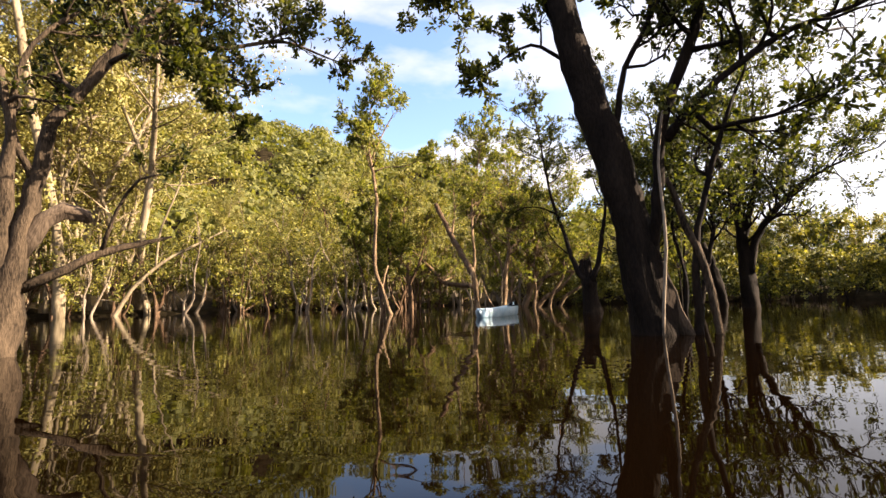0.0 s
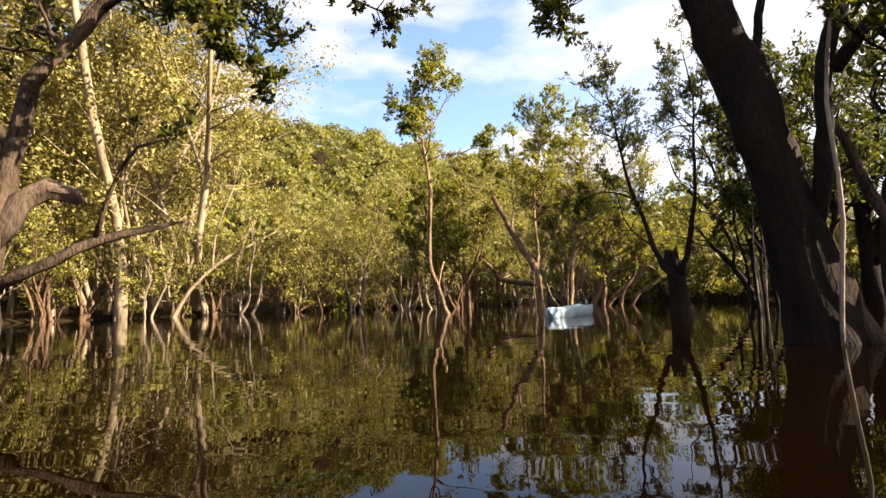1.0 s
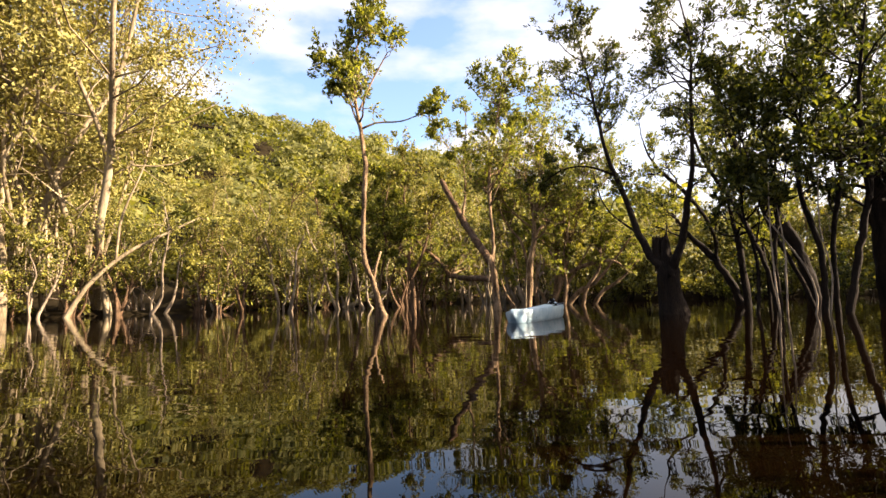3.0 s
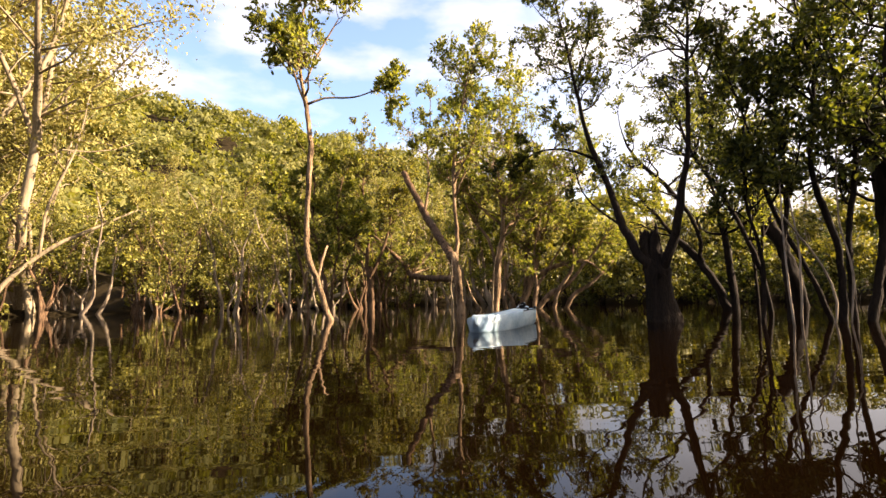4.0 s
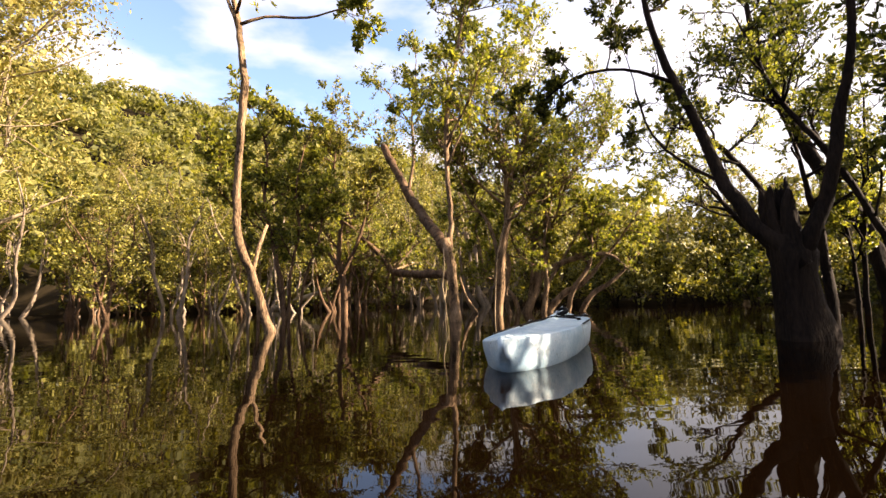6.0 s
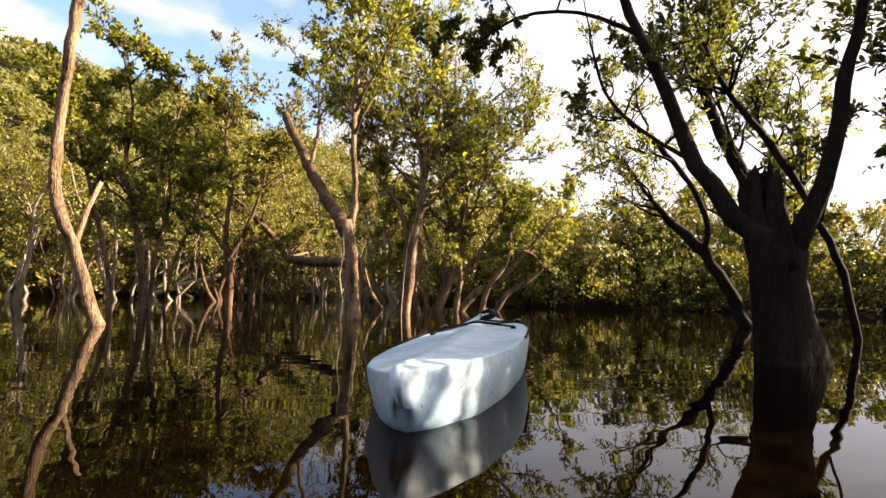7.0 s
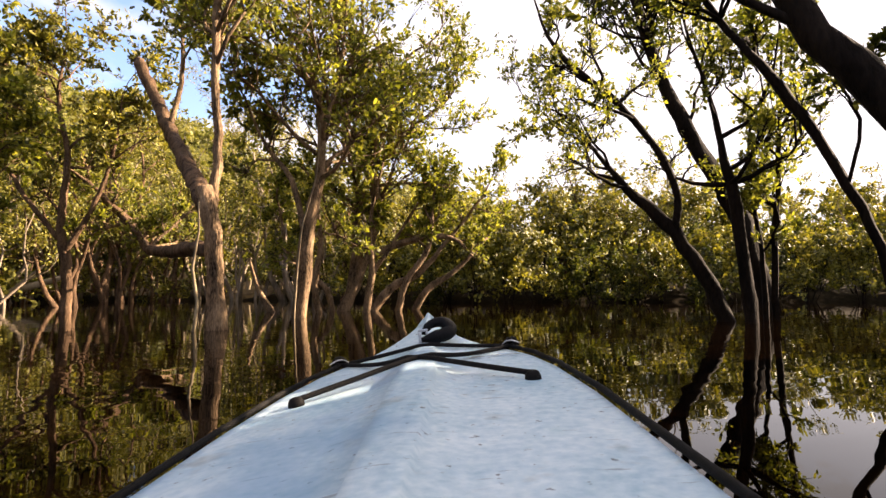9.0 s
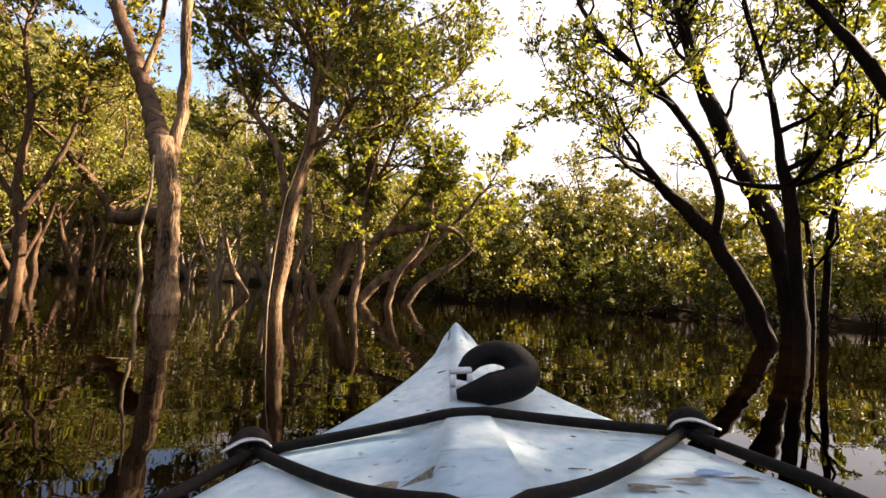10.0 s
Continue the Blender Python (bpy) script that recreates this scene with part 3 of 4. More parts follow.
tree("paperbark_tree", "leaning pale-barked tree with a broken hooked limb", (-4.1, 5.0), [
    ("trunk", [(-4.2, 4.95, -0.3, 0.17), (-4.12, 4.98, 0.38, 0.142), (-4.06, 5.03, 1.01, 0.113), (-3.97, 5.10, 1.63, 0.077), (-3.88, 5.18, 2.28, 0.068), (-3.72, 5.31, 2.62, 0.058), (-3.54, 5.46, 3.01, 0.051), (-3.38, 5.59, 3.42, 0.040), (-3.08, 5.83, 3.88, 0.029), (-2.70, 6.14, 4.34, 0.017)], (0.5, 2.6, 0.9, 2)),
    ("broken_limb", [(-4.05, 5.05, 0.95, 0.085), (-3.92, 5.12, 1.28, 0.092), (-3.76, 5.22, 1.42, 0.098), (-3.62, 5.34, 1.36, 0.07), (-3.59, 5.37, 1.30, 0.03)], None),
    ("limb", [(-4.05, 5.05, 0.62, 0.049), (-3.85, 5.20, 0.75, 0.044), (-3.53, 5.47, 1.00, 0.038), (-3.25, 5.69, 1.11, 0.027), (-3.02, 5.89, 1.20, 0.010)], None),
    ("limb", [(-3.54, 5.46, 3.01, 0.030), (-3.05, 5.40, 3.16, 0.024), (-2.65, 5.45, 2.92, 0.017), (-2.35, 5.60, 2.60, 0.010)], (0.35, 7, 0.55, 2)),
    ("limb", [(-3.53, 5.47, 1.02, 0.022), (-3.35, 5.40, 1.42, 0.018), (-3.05, 5.30, 1.72, 0.012), (-2.75, 5.35, 1.80, 0.007)], (0.5, 5, 0.35, 1)),
    ("stem", [(-4.3, 4.92, -0.3, 0.10), (-4.20, 4.92, 0.38, 0.088), (-4.16, 4.95, 1.01, 0.080), (-4.14, 4.96, 1.60, 0.070), (-4.13, 4.98, 2.10, 0.044), (-4.21, 4.91, 2.75, 0.033)], (0.6, 2.5, 0.8, 1)),
    ("limb", [(-3.72, 5.31, 2.62, 0.035), (-3.50, 5.49, 3.19, 0.030), (-3.08, 5.84, 3.45, 0.029), (-2.59, 6.24, 3.55, 0.024), (-2.04, 6.69, 3.85, 0.019), (-1.47, 7.16, 3.8, 0.012)], (0.2, 5.0, 0.8, 2)),
    ("limb", [(-3.97, 5.10, 1.63, 0.039), (-4.13, 4.97, 2.33, 0.033), (-4.02, 5.07, 3.05, 0.025), (-3.71, 5.32, 3.54, 0.018), (-3.26, 5.69, 3.94, 0.013)], (0.4, 3.2, 0.8, 2)),
], bark_mid, leaf_shade, 102, 0.068, WATER_TREES, per_twig=11, limbs={"broken_limb": (dead_wood, "broken grey limb bent like a hook")})

tree("slender_tree", "slender bent tree with a small high crown", (-1.64, 16.67), [
    ("trunk", [(-1.62, 16.67, -0.3, 0.077), (-1.68, 16.66, 0.01, 0.071), (-1.90, 16.60, 0.72, 0.065), (-2.12, 16.53, 1.40, 0.058), (-2.12, 16.54, 2.34, 0.053), (-2.06, 16.57, 3.48, 0.049), (-2.16, 16.58, 4.47, 0.045), (-2.29, 16.55, 5.37, 0.033), (-2.25, 16.56, 6.25, 0.022), (-2.15, 16.58, 6.92, 0.011)], (0.68, 7.5, 1.1, 2)),
    ("limb", [(-2.14, 16.58, 4.5, 0.028), (-1.79, 16.64, 4.66, 0.020), (-1.19, 16.75, 4.72, 0.016), (-0.57, 16.87, 4.97, 0.010)], (0.5, 5, 0.7, 2)),
    ("limb", [(-2.16, 16.58, 4.42, 0.028), (-2.44, 16.52, 5.25, 0.020), (-2.78, 16.46, 5.76, 0.011)], (0.4, 5, 0.85, 2)),
    ("limb", [(-2.19, 16.57, 4.95, 0.024), (-1.85, 16.63, 5.74, 0.020), (-1.49, 16.70, 6.44, 0.011)], (0.3, 5, 0.9, 2)),
    ("stub", [(-1.93, 16.58, 0.74, 0.035), (-1.83, 16.61, 1.23, 0.028), (-1.73, 16.64, 1.53, 0.020)], None),
], bark_sunlit, leaf_sunlit, 103, 0.09, WATER_TREES, per_twig=9)

tree("forked_tree", "forked tree with a broken limb and an elbowed branch", (1.09, 18.4), [
    ("trunk", [(1.13, 18.36, -0.4, 0.116), (1.10, 18.38, 0.0, 0.095), (1.10, 18.40, 0.40, 0.086), (1.09, 18.40, 0.80, 0.090), (1.02, 18.40, 1.18, 0.086), (0.97, 18.45, 1.48, 0.081)], None),
    ("broken_limb", [(0.99, 18.42, 1.30, 0.109), (0.88, 19.2, 1.66, 0.112), (0.72, 20.2, 2.08, 0.109), (0.43, 21.7, 2.86, 0.106), (0.08, 22.7, 3.75, 0.103), (-0.25, 23.3, 4.55, 0.097), (-0.30, 23.4, 4.68, 0.051)], None),
    ("stem", [(1.03, 18.44, 1.20, 0.058), (1.09, 18.48, 1.92, 0.046), (1.04, 18.5, 3.0, 0.042), (1.08, 18.5, 4.04, 0.036), (1.26, 18.5, 4.92, 0.032), (1.46, 18.5, 6.02, 0.015)], (0.3, 5.0, 1.45, 2)),
    ("limb", [(1.04, 18.44, 0.82, 0.085), (0.84, 19.3, 0.90, 0.084), (0.50, 21.2, 0.98, 0.084), (0.10, 23.0, 1.12, 0.090), (-0.12, 24.3, 1.26, 0.090), (-0.45, 24.8, 1.72, 0.078), (-0.90, 25.2, 2.20, 0.066), (-1.65, 25.8, 2.90, 0.050), (-2.70, 26.6, 3.35, 0.024)], (0.5, 3.6, 1.5, 2)),
    ("spur", [(0.36, 21.9, 3.0, 0.050), (0.52, 22.1, 3.9, 0.042), (0.50, 22.2, 5.0, 0.032), (0.62, 22.3, 6.2, 0.016)], (0.2, 2.9, 1.3, 2)),
    ("vine", [(0.90, 18.2, -0.10, 0.016), (0.94, 18.2, 0.28, 0.016), (0.89, 18.22, 0.62, 0.014), (0.94, 18.25, 1.0, 0.012), (0.93, 18.3, 1.30, 0.009)], None),
], bark_sunlit, leaf_sunlit, 104, 0.088, WATER_TREES, per_twig=14, limbs={"vine": (bark_pale, "pale hanging vine"), "broken_limb": (bark_brown, "brown broken-off limb"), "limb": (bark_brown, "brown elbowed branch")})

tree("sunlit_mangrove", "tall mangrove with sunlit trunk and dense olive crown", (2.3, 20.45), [
    ("trunk", [(2.25, 20.43, -0.4, 0.115), (2.27, 20.43, 0.0, 0.101), (2.32, 20.42, 0.61, 0.100), (2.38, 20.41, 1.39, 0.101), (2.50, 20.39, 2.06, 0.077), (2.54, 20.38, 2.96, 0.060), (2.29, 20.43, 3.98, 0.048), (1.83, 20.51, 4.53, 0.029), (1.58, 20.56, 5.57, 0.015)], (0.33, 5.6, 1.84, 2)),
    ("stem", [(2.32, 20.43, 1.2, 0.048), (2.12, 20.46, 2.04, 0.041), (1.78, 20.52, 2.48, 0.027), (1.43, 20.58, 3.26, 0.014)], (0.4, 6.0, 1.38, 2)),
    ("stem", [(2.43, 20.40, 1.85, 0.038), (2.64, 20.37, 3.08, 0.032), (2.84, 20.33, 4.24, 0.025), (2.92, 20.32, 5.65, 0.012)], (0.25, 5.8, 1.72, 2)),
    ("vine", [(2.16, 20.28, -0.1, 0.013), (2.20, 20.27, 0.7, 0.013), (2.27, 20.26, 1.4, 0.012), (2.45, 20.27, 2.1, 0.010), (2.50, 20.27, 2.9, 0.008)], None),
], bark_sunlit, leaf_sunlit, 105, 0.082, WATER_TREES, per_twig=12, limbs={"vine": (bark_pale, "pale climbing vine")})

tree("leaning_mangrove", "many-stemmed mangrove with stems leaning over the water", (3.4, 22.5), [
    ("trunk", [(3.2, 22.51, -0.3, 0.112), (3.38, 22.51, 0.0, 0.101), (3.66, 22.44, 0.67, 0.114), (3.90, 22.38, 1.48, 0.122), (4.02, 22.35, 1.96, 0.122), (3.87, 22.39, 2.98, 0.082), (4.18, 22.31, 4.09, 0.062), (4.57, 22.22, 5.08, 0.030)], (0.36, 4.9, 1.84, 2)),
    ("limb", [(3.85, 22.39, 1.05, 0.066), (4.49, 22.24, 1.33, 0.066), (5.40, 22.02, 1.45, 0.043), (5.86, 21.91, 1.06, 0.022)], (0.5, 2, 0.7, 1)),
    ("stem", [(3.41, 22.50, -0.2, 0.071), (3.58, 22.46, 1.07, 0.066), (3.69, 22.43, 2.29, 0.059), (4.46, 22.25, 3.40, 0.045), (5.38, 22.03, 4.26, 0.022)], (0.33, 5.0, 1.72, 2)),
    ("stem", [(3.7, 22.42, -0.3, 0.071), (4.24, 22.30, 0.42, 0.087), (4.76, 22.18, 0.70, 0.073), (5.3, 22.06, 1.3, 0.043), (6.1, 21.9, 2.3, 0.022)], (0.6, 2.8, 1.10, 2)),
    ("stem", [(4.00, 22.36, -0.3, 0.057), (3.88, 22.39, 0.55, 0.052), (4.17, 22.32, 1.09, 0.041), (4.9, 22.2, 2.3, 0.022)], (0.6, 2.8, 1.10, 2)),
    ("stem", [(3.22, 22.54, -0.3, 0.050), (3.08, 22.58, 0.40, 0.052), (2.41, 22.74, 1.05, 0.032), (2.2, 22.8, 2.0, 0.017)], (0.5, 4, 0.9, 2)),
    ("stem", [(4.3, 22.1, -0.3, 0.070), (4.45, 22.05, 0.5, 0.063), (4.9, 21.95, 1.2, 0.049), (5.0, 21.9, 2.2, 0.021)], (0.5, 4, 0.9, 2)),
    ("stem", [(3.6, 21.9, -0.3, 0.063), (3.75, 21.85, 0.7, 0.056), (3.7, 21.85, 1.6, 0.042), (3.95, 21.8, 2.8, 0.017)], (0.5, 4, 0.9, 2)),
    ("stem", [(2.9, 22.0, -0.3, 0.063), (2.75, 22.0, 0.5, 0.056), (2.85, 21.95, 1.3, 0.042), (2.65, 22.0, 2.4, 0.017)], (0.5, 4, 0.9, 2)),
    ("stem", [(4.7, 22.6, -0.3, 0.070), (5.1, 22.5, 0.4, 0.063), (5.7, 22.4, 0.8, 0.049), (6.4, 22.3, 1.5, 0.021)], (0.55, 3, 0.8, 2)),
    ("stem", [(2.26, 22.78, -0.35, 0.071), (2.08, 22.81, 0.04, 0.071), (1.85, 22.87, 0.43, 0.043), (1.7, 22.9, 1.0, 0.022)], None),
], bark_sunlit, leaf_sunlit, 106, 0.082, WATER_TREES, per_twig=12)

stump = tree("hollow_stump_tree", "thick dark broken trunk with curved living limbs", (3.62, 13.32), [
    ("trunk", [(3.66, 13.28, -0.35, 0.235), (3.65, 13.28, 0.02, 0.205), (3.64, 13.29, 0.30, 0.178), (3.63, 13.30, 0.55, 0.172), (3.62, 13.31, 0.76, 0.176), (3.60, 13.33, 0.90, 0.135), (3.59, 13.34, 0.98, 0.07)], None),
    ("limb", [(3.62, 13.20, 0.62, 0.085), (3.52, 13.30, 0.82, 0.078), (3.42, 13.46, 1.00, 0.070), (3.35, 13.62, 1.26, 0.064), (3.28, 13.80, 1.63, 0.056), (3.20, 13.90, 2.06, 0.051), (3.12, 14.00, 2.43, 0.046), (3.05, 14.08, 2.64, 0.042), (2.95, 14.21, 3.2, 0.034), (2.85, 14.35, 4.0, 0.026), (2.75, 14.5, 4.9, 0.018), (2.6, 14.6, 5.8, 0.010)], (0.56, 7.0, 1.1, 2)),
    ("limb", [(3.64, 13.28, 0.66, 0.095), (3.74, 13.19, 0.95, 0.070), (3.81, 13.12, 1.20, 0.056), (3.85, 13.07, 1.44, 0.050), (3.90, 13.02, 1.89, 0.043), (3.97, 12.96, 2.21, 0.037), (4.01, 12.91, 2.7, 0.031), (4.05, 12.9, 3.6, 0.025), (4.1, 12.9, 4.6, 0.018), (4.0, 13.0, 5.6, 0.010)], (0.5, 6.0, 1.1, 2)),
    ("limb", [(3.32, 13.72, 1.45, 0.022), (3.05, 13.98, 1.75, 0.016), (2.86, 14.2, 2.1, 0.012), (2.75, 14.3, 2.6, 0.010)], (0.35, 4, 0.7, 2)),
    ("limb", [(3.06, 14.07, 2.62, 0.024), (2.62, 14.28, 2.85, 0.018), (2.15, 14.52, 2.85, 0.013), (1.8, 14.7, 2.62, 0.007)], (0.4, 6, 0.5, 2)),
], bark_shaded, leaf_shade, 107, 0.056, WATER_TREES, per_twig=15)


def snag(parent, base, line, seed, notch):
    """The hollow, torn-off top of a trunk: a rough ring of old wood, split open on one side, with an inner wall."""
    rng = np.random.default_rng(seed)
    sides, s = 44, Shape()
    ang = np.arange(sides) / sides * 2 * math.pi
    off = (ang - notch + math.pi) % (2 * math.pi) - math.pi
    torn = 0.05 * np.sin(2 * ang + 0.4) + 0.03 * np.sin(5 * ang + 1.0) + 0.028 * rng.normal(size=sides) - 0.40 * np.exp(-(off / 0.26) ** 2)
    lobes = 1 + 0.08 * np.sin(3 * ang + 0.6) + 0.06 * np.sin(8 * ang) + 0.05 * rng.normal(size=sides) - 0.2 * np.exp(-(off / 0.22) ** 2)
    line = smooth_line(np.array(line) - np.array([*base, 0, 0]), 0.05)
    rings = []
    for k, (x, y, z, r) in enumerate(line):
        f = k / (len(line) - 1)
        rr = r * (1 + (lobes - 1) * min(1, 0.3 + f * 1.4)) * (1 + 0.035 * rng.normal(size=sides))
        rings.append(np.stack([x + rr * np.cos(ang), y + rr * np.sin(ang), z + torn * f ** 1.5], -1))
    x, y, z, r = line[-1]
    for share, deep in ((0.86, -0.012), (0.72, 0.03), (0.62, 0.18), (0.55, 0.42)):
        rr = r * share * lobes * (1 + 0.05 * rng.normal(size=sides))
        rings.append(np.stack([x + rr * np.cos(ang), y + rr * np.sin(ang), np.maximum(z - deep + torn * (1 if deep < 0.1 else 0.5), z - 0.5)], -1))
    n = len(rings)
    i, j = np.meshgrid(np.arange(n - 1), np.arange(sides), indexing="ij")
    k = (j + 1) % sides
    s.add(np.concatenate(rings), np.stack([i * sides + j, i * sides + k, (i + 1) * sides + k, (i + 1) * sides + j], -1).reshape(-1, 4))
    s.f.append((n - 1) * sides + np.arange(sides)[None])
    part("hollow_top", s, bark_shaded, parent, "torn hollow top of the broken trunk")


snag(stump, (3.62, 13.32), [(3.61, 13.32, 0.55, 0.12), (3.605, 13.33, 0.75, 0.150), (3.595, 13.35, 0.95, 0.142), (3.585, 13.37, 1.15, 0.134), (3.58, 13.38, 1.33, 0.118)], 77, radians(-127))

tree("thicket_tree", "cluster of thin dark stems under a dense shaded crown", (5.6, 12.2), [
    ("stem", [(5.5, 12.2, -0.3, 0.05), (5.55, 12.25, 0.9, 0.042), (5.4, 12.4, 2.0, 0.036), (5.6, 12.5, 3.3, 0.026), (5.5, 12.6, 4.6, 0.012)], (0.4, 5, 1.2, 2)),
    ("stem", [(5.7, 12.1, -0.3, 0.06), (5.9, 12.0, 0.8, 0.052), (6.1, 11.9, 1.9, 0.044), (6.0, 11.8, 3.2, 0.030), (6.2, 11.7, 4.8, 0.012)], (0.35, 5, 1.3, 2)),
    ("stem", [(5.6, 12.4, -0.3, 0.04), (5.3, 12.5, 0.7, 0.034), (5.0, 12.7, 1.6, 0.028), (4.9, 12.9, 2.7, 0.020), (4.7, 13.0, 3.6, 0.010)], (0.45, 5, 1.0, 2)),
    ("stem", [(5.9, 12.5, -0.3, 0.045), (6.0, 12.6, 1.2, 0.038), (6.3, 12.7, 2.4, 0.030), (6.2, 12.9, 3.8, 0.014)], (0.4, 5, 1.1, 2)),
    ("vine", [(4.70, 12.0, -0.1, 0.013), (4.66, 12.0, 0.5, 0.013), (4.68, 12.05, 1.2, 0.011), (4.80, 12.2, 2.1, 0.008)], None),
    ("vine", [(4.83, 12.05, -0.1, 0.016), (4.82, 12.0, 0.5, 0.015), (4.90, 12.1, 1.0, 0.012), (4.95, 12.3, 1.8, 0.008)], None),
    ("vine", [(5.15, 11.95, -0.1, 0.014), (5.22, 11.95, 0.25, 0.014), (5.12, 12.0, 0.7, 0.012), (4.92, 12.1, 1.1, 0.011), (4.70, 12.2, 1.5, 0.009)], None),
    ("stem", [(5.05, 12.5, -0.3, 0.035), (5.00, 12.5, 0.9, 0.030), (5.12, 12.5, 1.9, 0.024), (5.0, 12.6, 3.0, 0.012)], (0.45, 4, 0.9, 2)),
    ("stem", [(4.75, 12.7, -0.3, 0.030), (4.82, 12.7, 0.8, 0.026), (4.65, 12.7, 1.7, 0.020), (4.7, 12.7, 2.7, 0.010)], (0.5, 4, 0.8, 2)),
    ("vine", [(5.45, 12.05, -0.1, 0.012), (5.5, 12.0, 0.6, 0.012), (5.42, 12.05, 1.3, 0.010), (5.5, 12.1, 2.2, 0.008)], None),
], bark_shaded, leaf_shade, 116, 0.085, WATER_TREES, per_twig=8, limbs={"vine": (bark_grey, "pale hanging vine")})

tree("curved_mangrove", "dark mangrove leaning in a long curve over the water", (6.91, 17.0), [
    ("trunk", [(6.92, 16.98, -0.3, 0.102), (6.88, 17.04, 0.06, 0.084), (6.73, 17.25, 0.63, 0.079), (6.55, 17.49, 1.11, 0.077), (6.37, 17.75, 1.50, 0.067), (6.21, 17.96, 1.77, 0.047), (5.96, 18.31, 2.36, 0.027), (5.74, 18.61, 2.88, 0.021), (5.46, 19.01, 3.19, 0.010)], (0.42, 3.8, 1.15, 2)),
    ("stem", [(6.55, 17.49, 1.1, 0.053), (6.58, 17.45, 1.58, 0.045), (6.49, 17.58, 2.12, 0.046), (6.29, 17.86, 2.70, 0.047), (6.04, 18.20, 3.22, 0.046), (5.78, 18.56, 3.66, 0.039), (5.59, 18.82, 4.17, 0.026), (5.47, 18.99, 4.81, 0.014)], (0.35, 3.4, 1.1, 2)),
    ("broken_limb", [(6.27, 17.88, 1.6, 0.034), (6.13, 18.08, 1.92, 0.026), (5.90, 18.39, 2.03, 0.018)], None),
], bark_shaded, leaf_sunlit, 108, 0.062, WATER_TREES, per_twig=9)

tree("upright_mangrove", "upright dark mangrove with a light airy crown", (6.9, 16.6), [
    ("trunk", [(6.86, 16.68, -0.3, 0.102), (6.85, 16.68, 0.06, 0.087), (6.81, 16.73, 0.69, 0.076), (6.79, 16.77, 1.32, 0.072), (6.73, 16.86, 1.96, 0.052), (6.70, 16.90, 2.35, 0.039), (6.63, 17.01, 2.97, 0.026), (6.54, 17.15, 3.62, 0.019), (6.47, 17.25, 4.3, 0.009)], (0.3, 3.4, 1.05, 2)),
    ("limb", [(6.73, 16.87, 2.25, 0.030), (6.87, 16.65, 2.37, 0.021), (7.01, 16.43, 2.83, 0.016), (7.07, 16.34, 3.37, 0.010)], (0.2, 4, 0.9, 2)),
], bark_shaded, leaf_sunlit, 109, 0.062, WATER_TREES, per_twig=9)

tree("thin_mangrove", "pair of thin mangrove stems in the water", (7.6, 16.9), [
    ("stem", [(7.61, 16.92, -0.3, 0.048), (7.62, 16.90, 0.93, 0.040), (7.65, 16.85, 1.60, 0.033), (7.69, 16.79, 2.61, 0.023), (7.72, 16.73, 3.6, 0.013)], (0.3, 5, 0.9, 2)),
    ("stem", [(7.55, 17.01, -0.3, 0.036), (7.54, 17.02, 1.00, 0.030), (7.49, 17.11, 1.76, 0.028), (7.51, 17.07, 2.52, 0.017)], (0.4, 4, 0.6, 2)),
], bark_shaded, leaf_sunlit, 110, 0.062, WATER_TREES, per_twig=9)

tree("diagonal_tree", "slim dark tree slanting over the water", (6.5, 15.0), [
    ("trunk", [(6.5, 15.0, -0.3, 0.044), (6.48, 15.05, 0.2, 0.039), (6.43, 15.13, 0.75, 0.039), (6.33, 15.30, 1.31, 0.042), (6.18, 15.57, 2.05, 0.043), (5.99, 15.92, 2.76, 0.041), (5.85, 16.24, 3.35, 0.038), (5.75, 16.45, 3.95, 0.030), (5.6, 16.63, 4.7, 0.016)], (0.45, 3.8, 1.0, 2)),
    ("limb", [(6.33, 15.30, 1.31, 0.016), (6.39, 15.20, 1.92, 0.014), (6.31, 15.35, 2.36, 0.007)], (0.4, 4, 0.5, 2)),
], bark_shaded, leaf_shade, 111, 0.075, WATER_TREES, per_twig=6)

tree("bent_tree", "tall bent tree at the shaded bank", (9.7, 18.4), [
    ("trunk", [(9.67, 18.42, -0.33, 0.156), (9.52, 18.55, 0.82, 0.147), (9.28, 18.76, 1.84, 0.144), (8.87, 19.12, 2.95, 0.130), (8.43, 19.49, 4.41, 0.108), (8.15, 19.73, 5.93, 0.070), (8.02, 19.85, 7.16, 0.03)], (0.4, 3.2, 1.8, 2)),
], bark_shaded, leaf_shade, 112, 0.10, WATER_TREES, per_twig=9)

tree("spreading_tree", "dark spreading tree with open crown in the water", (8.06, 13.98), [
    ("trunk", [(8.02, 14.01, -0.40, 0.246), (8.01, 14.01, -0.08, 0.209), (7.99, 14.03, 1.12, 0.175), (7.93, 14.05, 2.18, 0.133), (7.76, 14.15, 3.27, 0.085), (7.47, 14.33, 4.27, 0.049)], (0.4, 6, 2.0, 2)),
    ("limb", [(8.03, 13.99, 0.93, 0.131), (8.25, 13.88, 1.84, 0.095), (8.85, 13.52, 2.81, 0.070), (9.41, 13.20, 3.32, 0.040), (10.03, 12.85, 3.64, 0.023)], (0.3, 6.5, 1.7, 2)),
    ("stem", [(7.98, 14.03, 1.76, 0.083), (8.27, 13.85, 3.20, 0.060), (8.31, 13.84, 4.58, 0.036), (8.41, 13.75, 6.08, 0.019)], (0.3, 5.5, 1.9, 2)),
], bark_shaded, leaf_shade, 113, 0.085, WATER_TREES, per_twig=10)

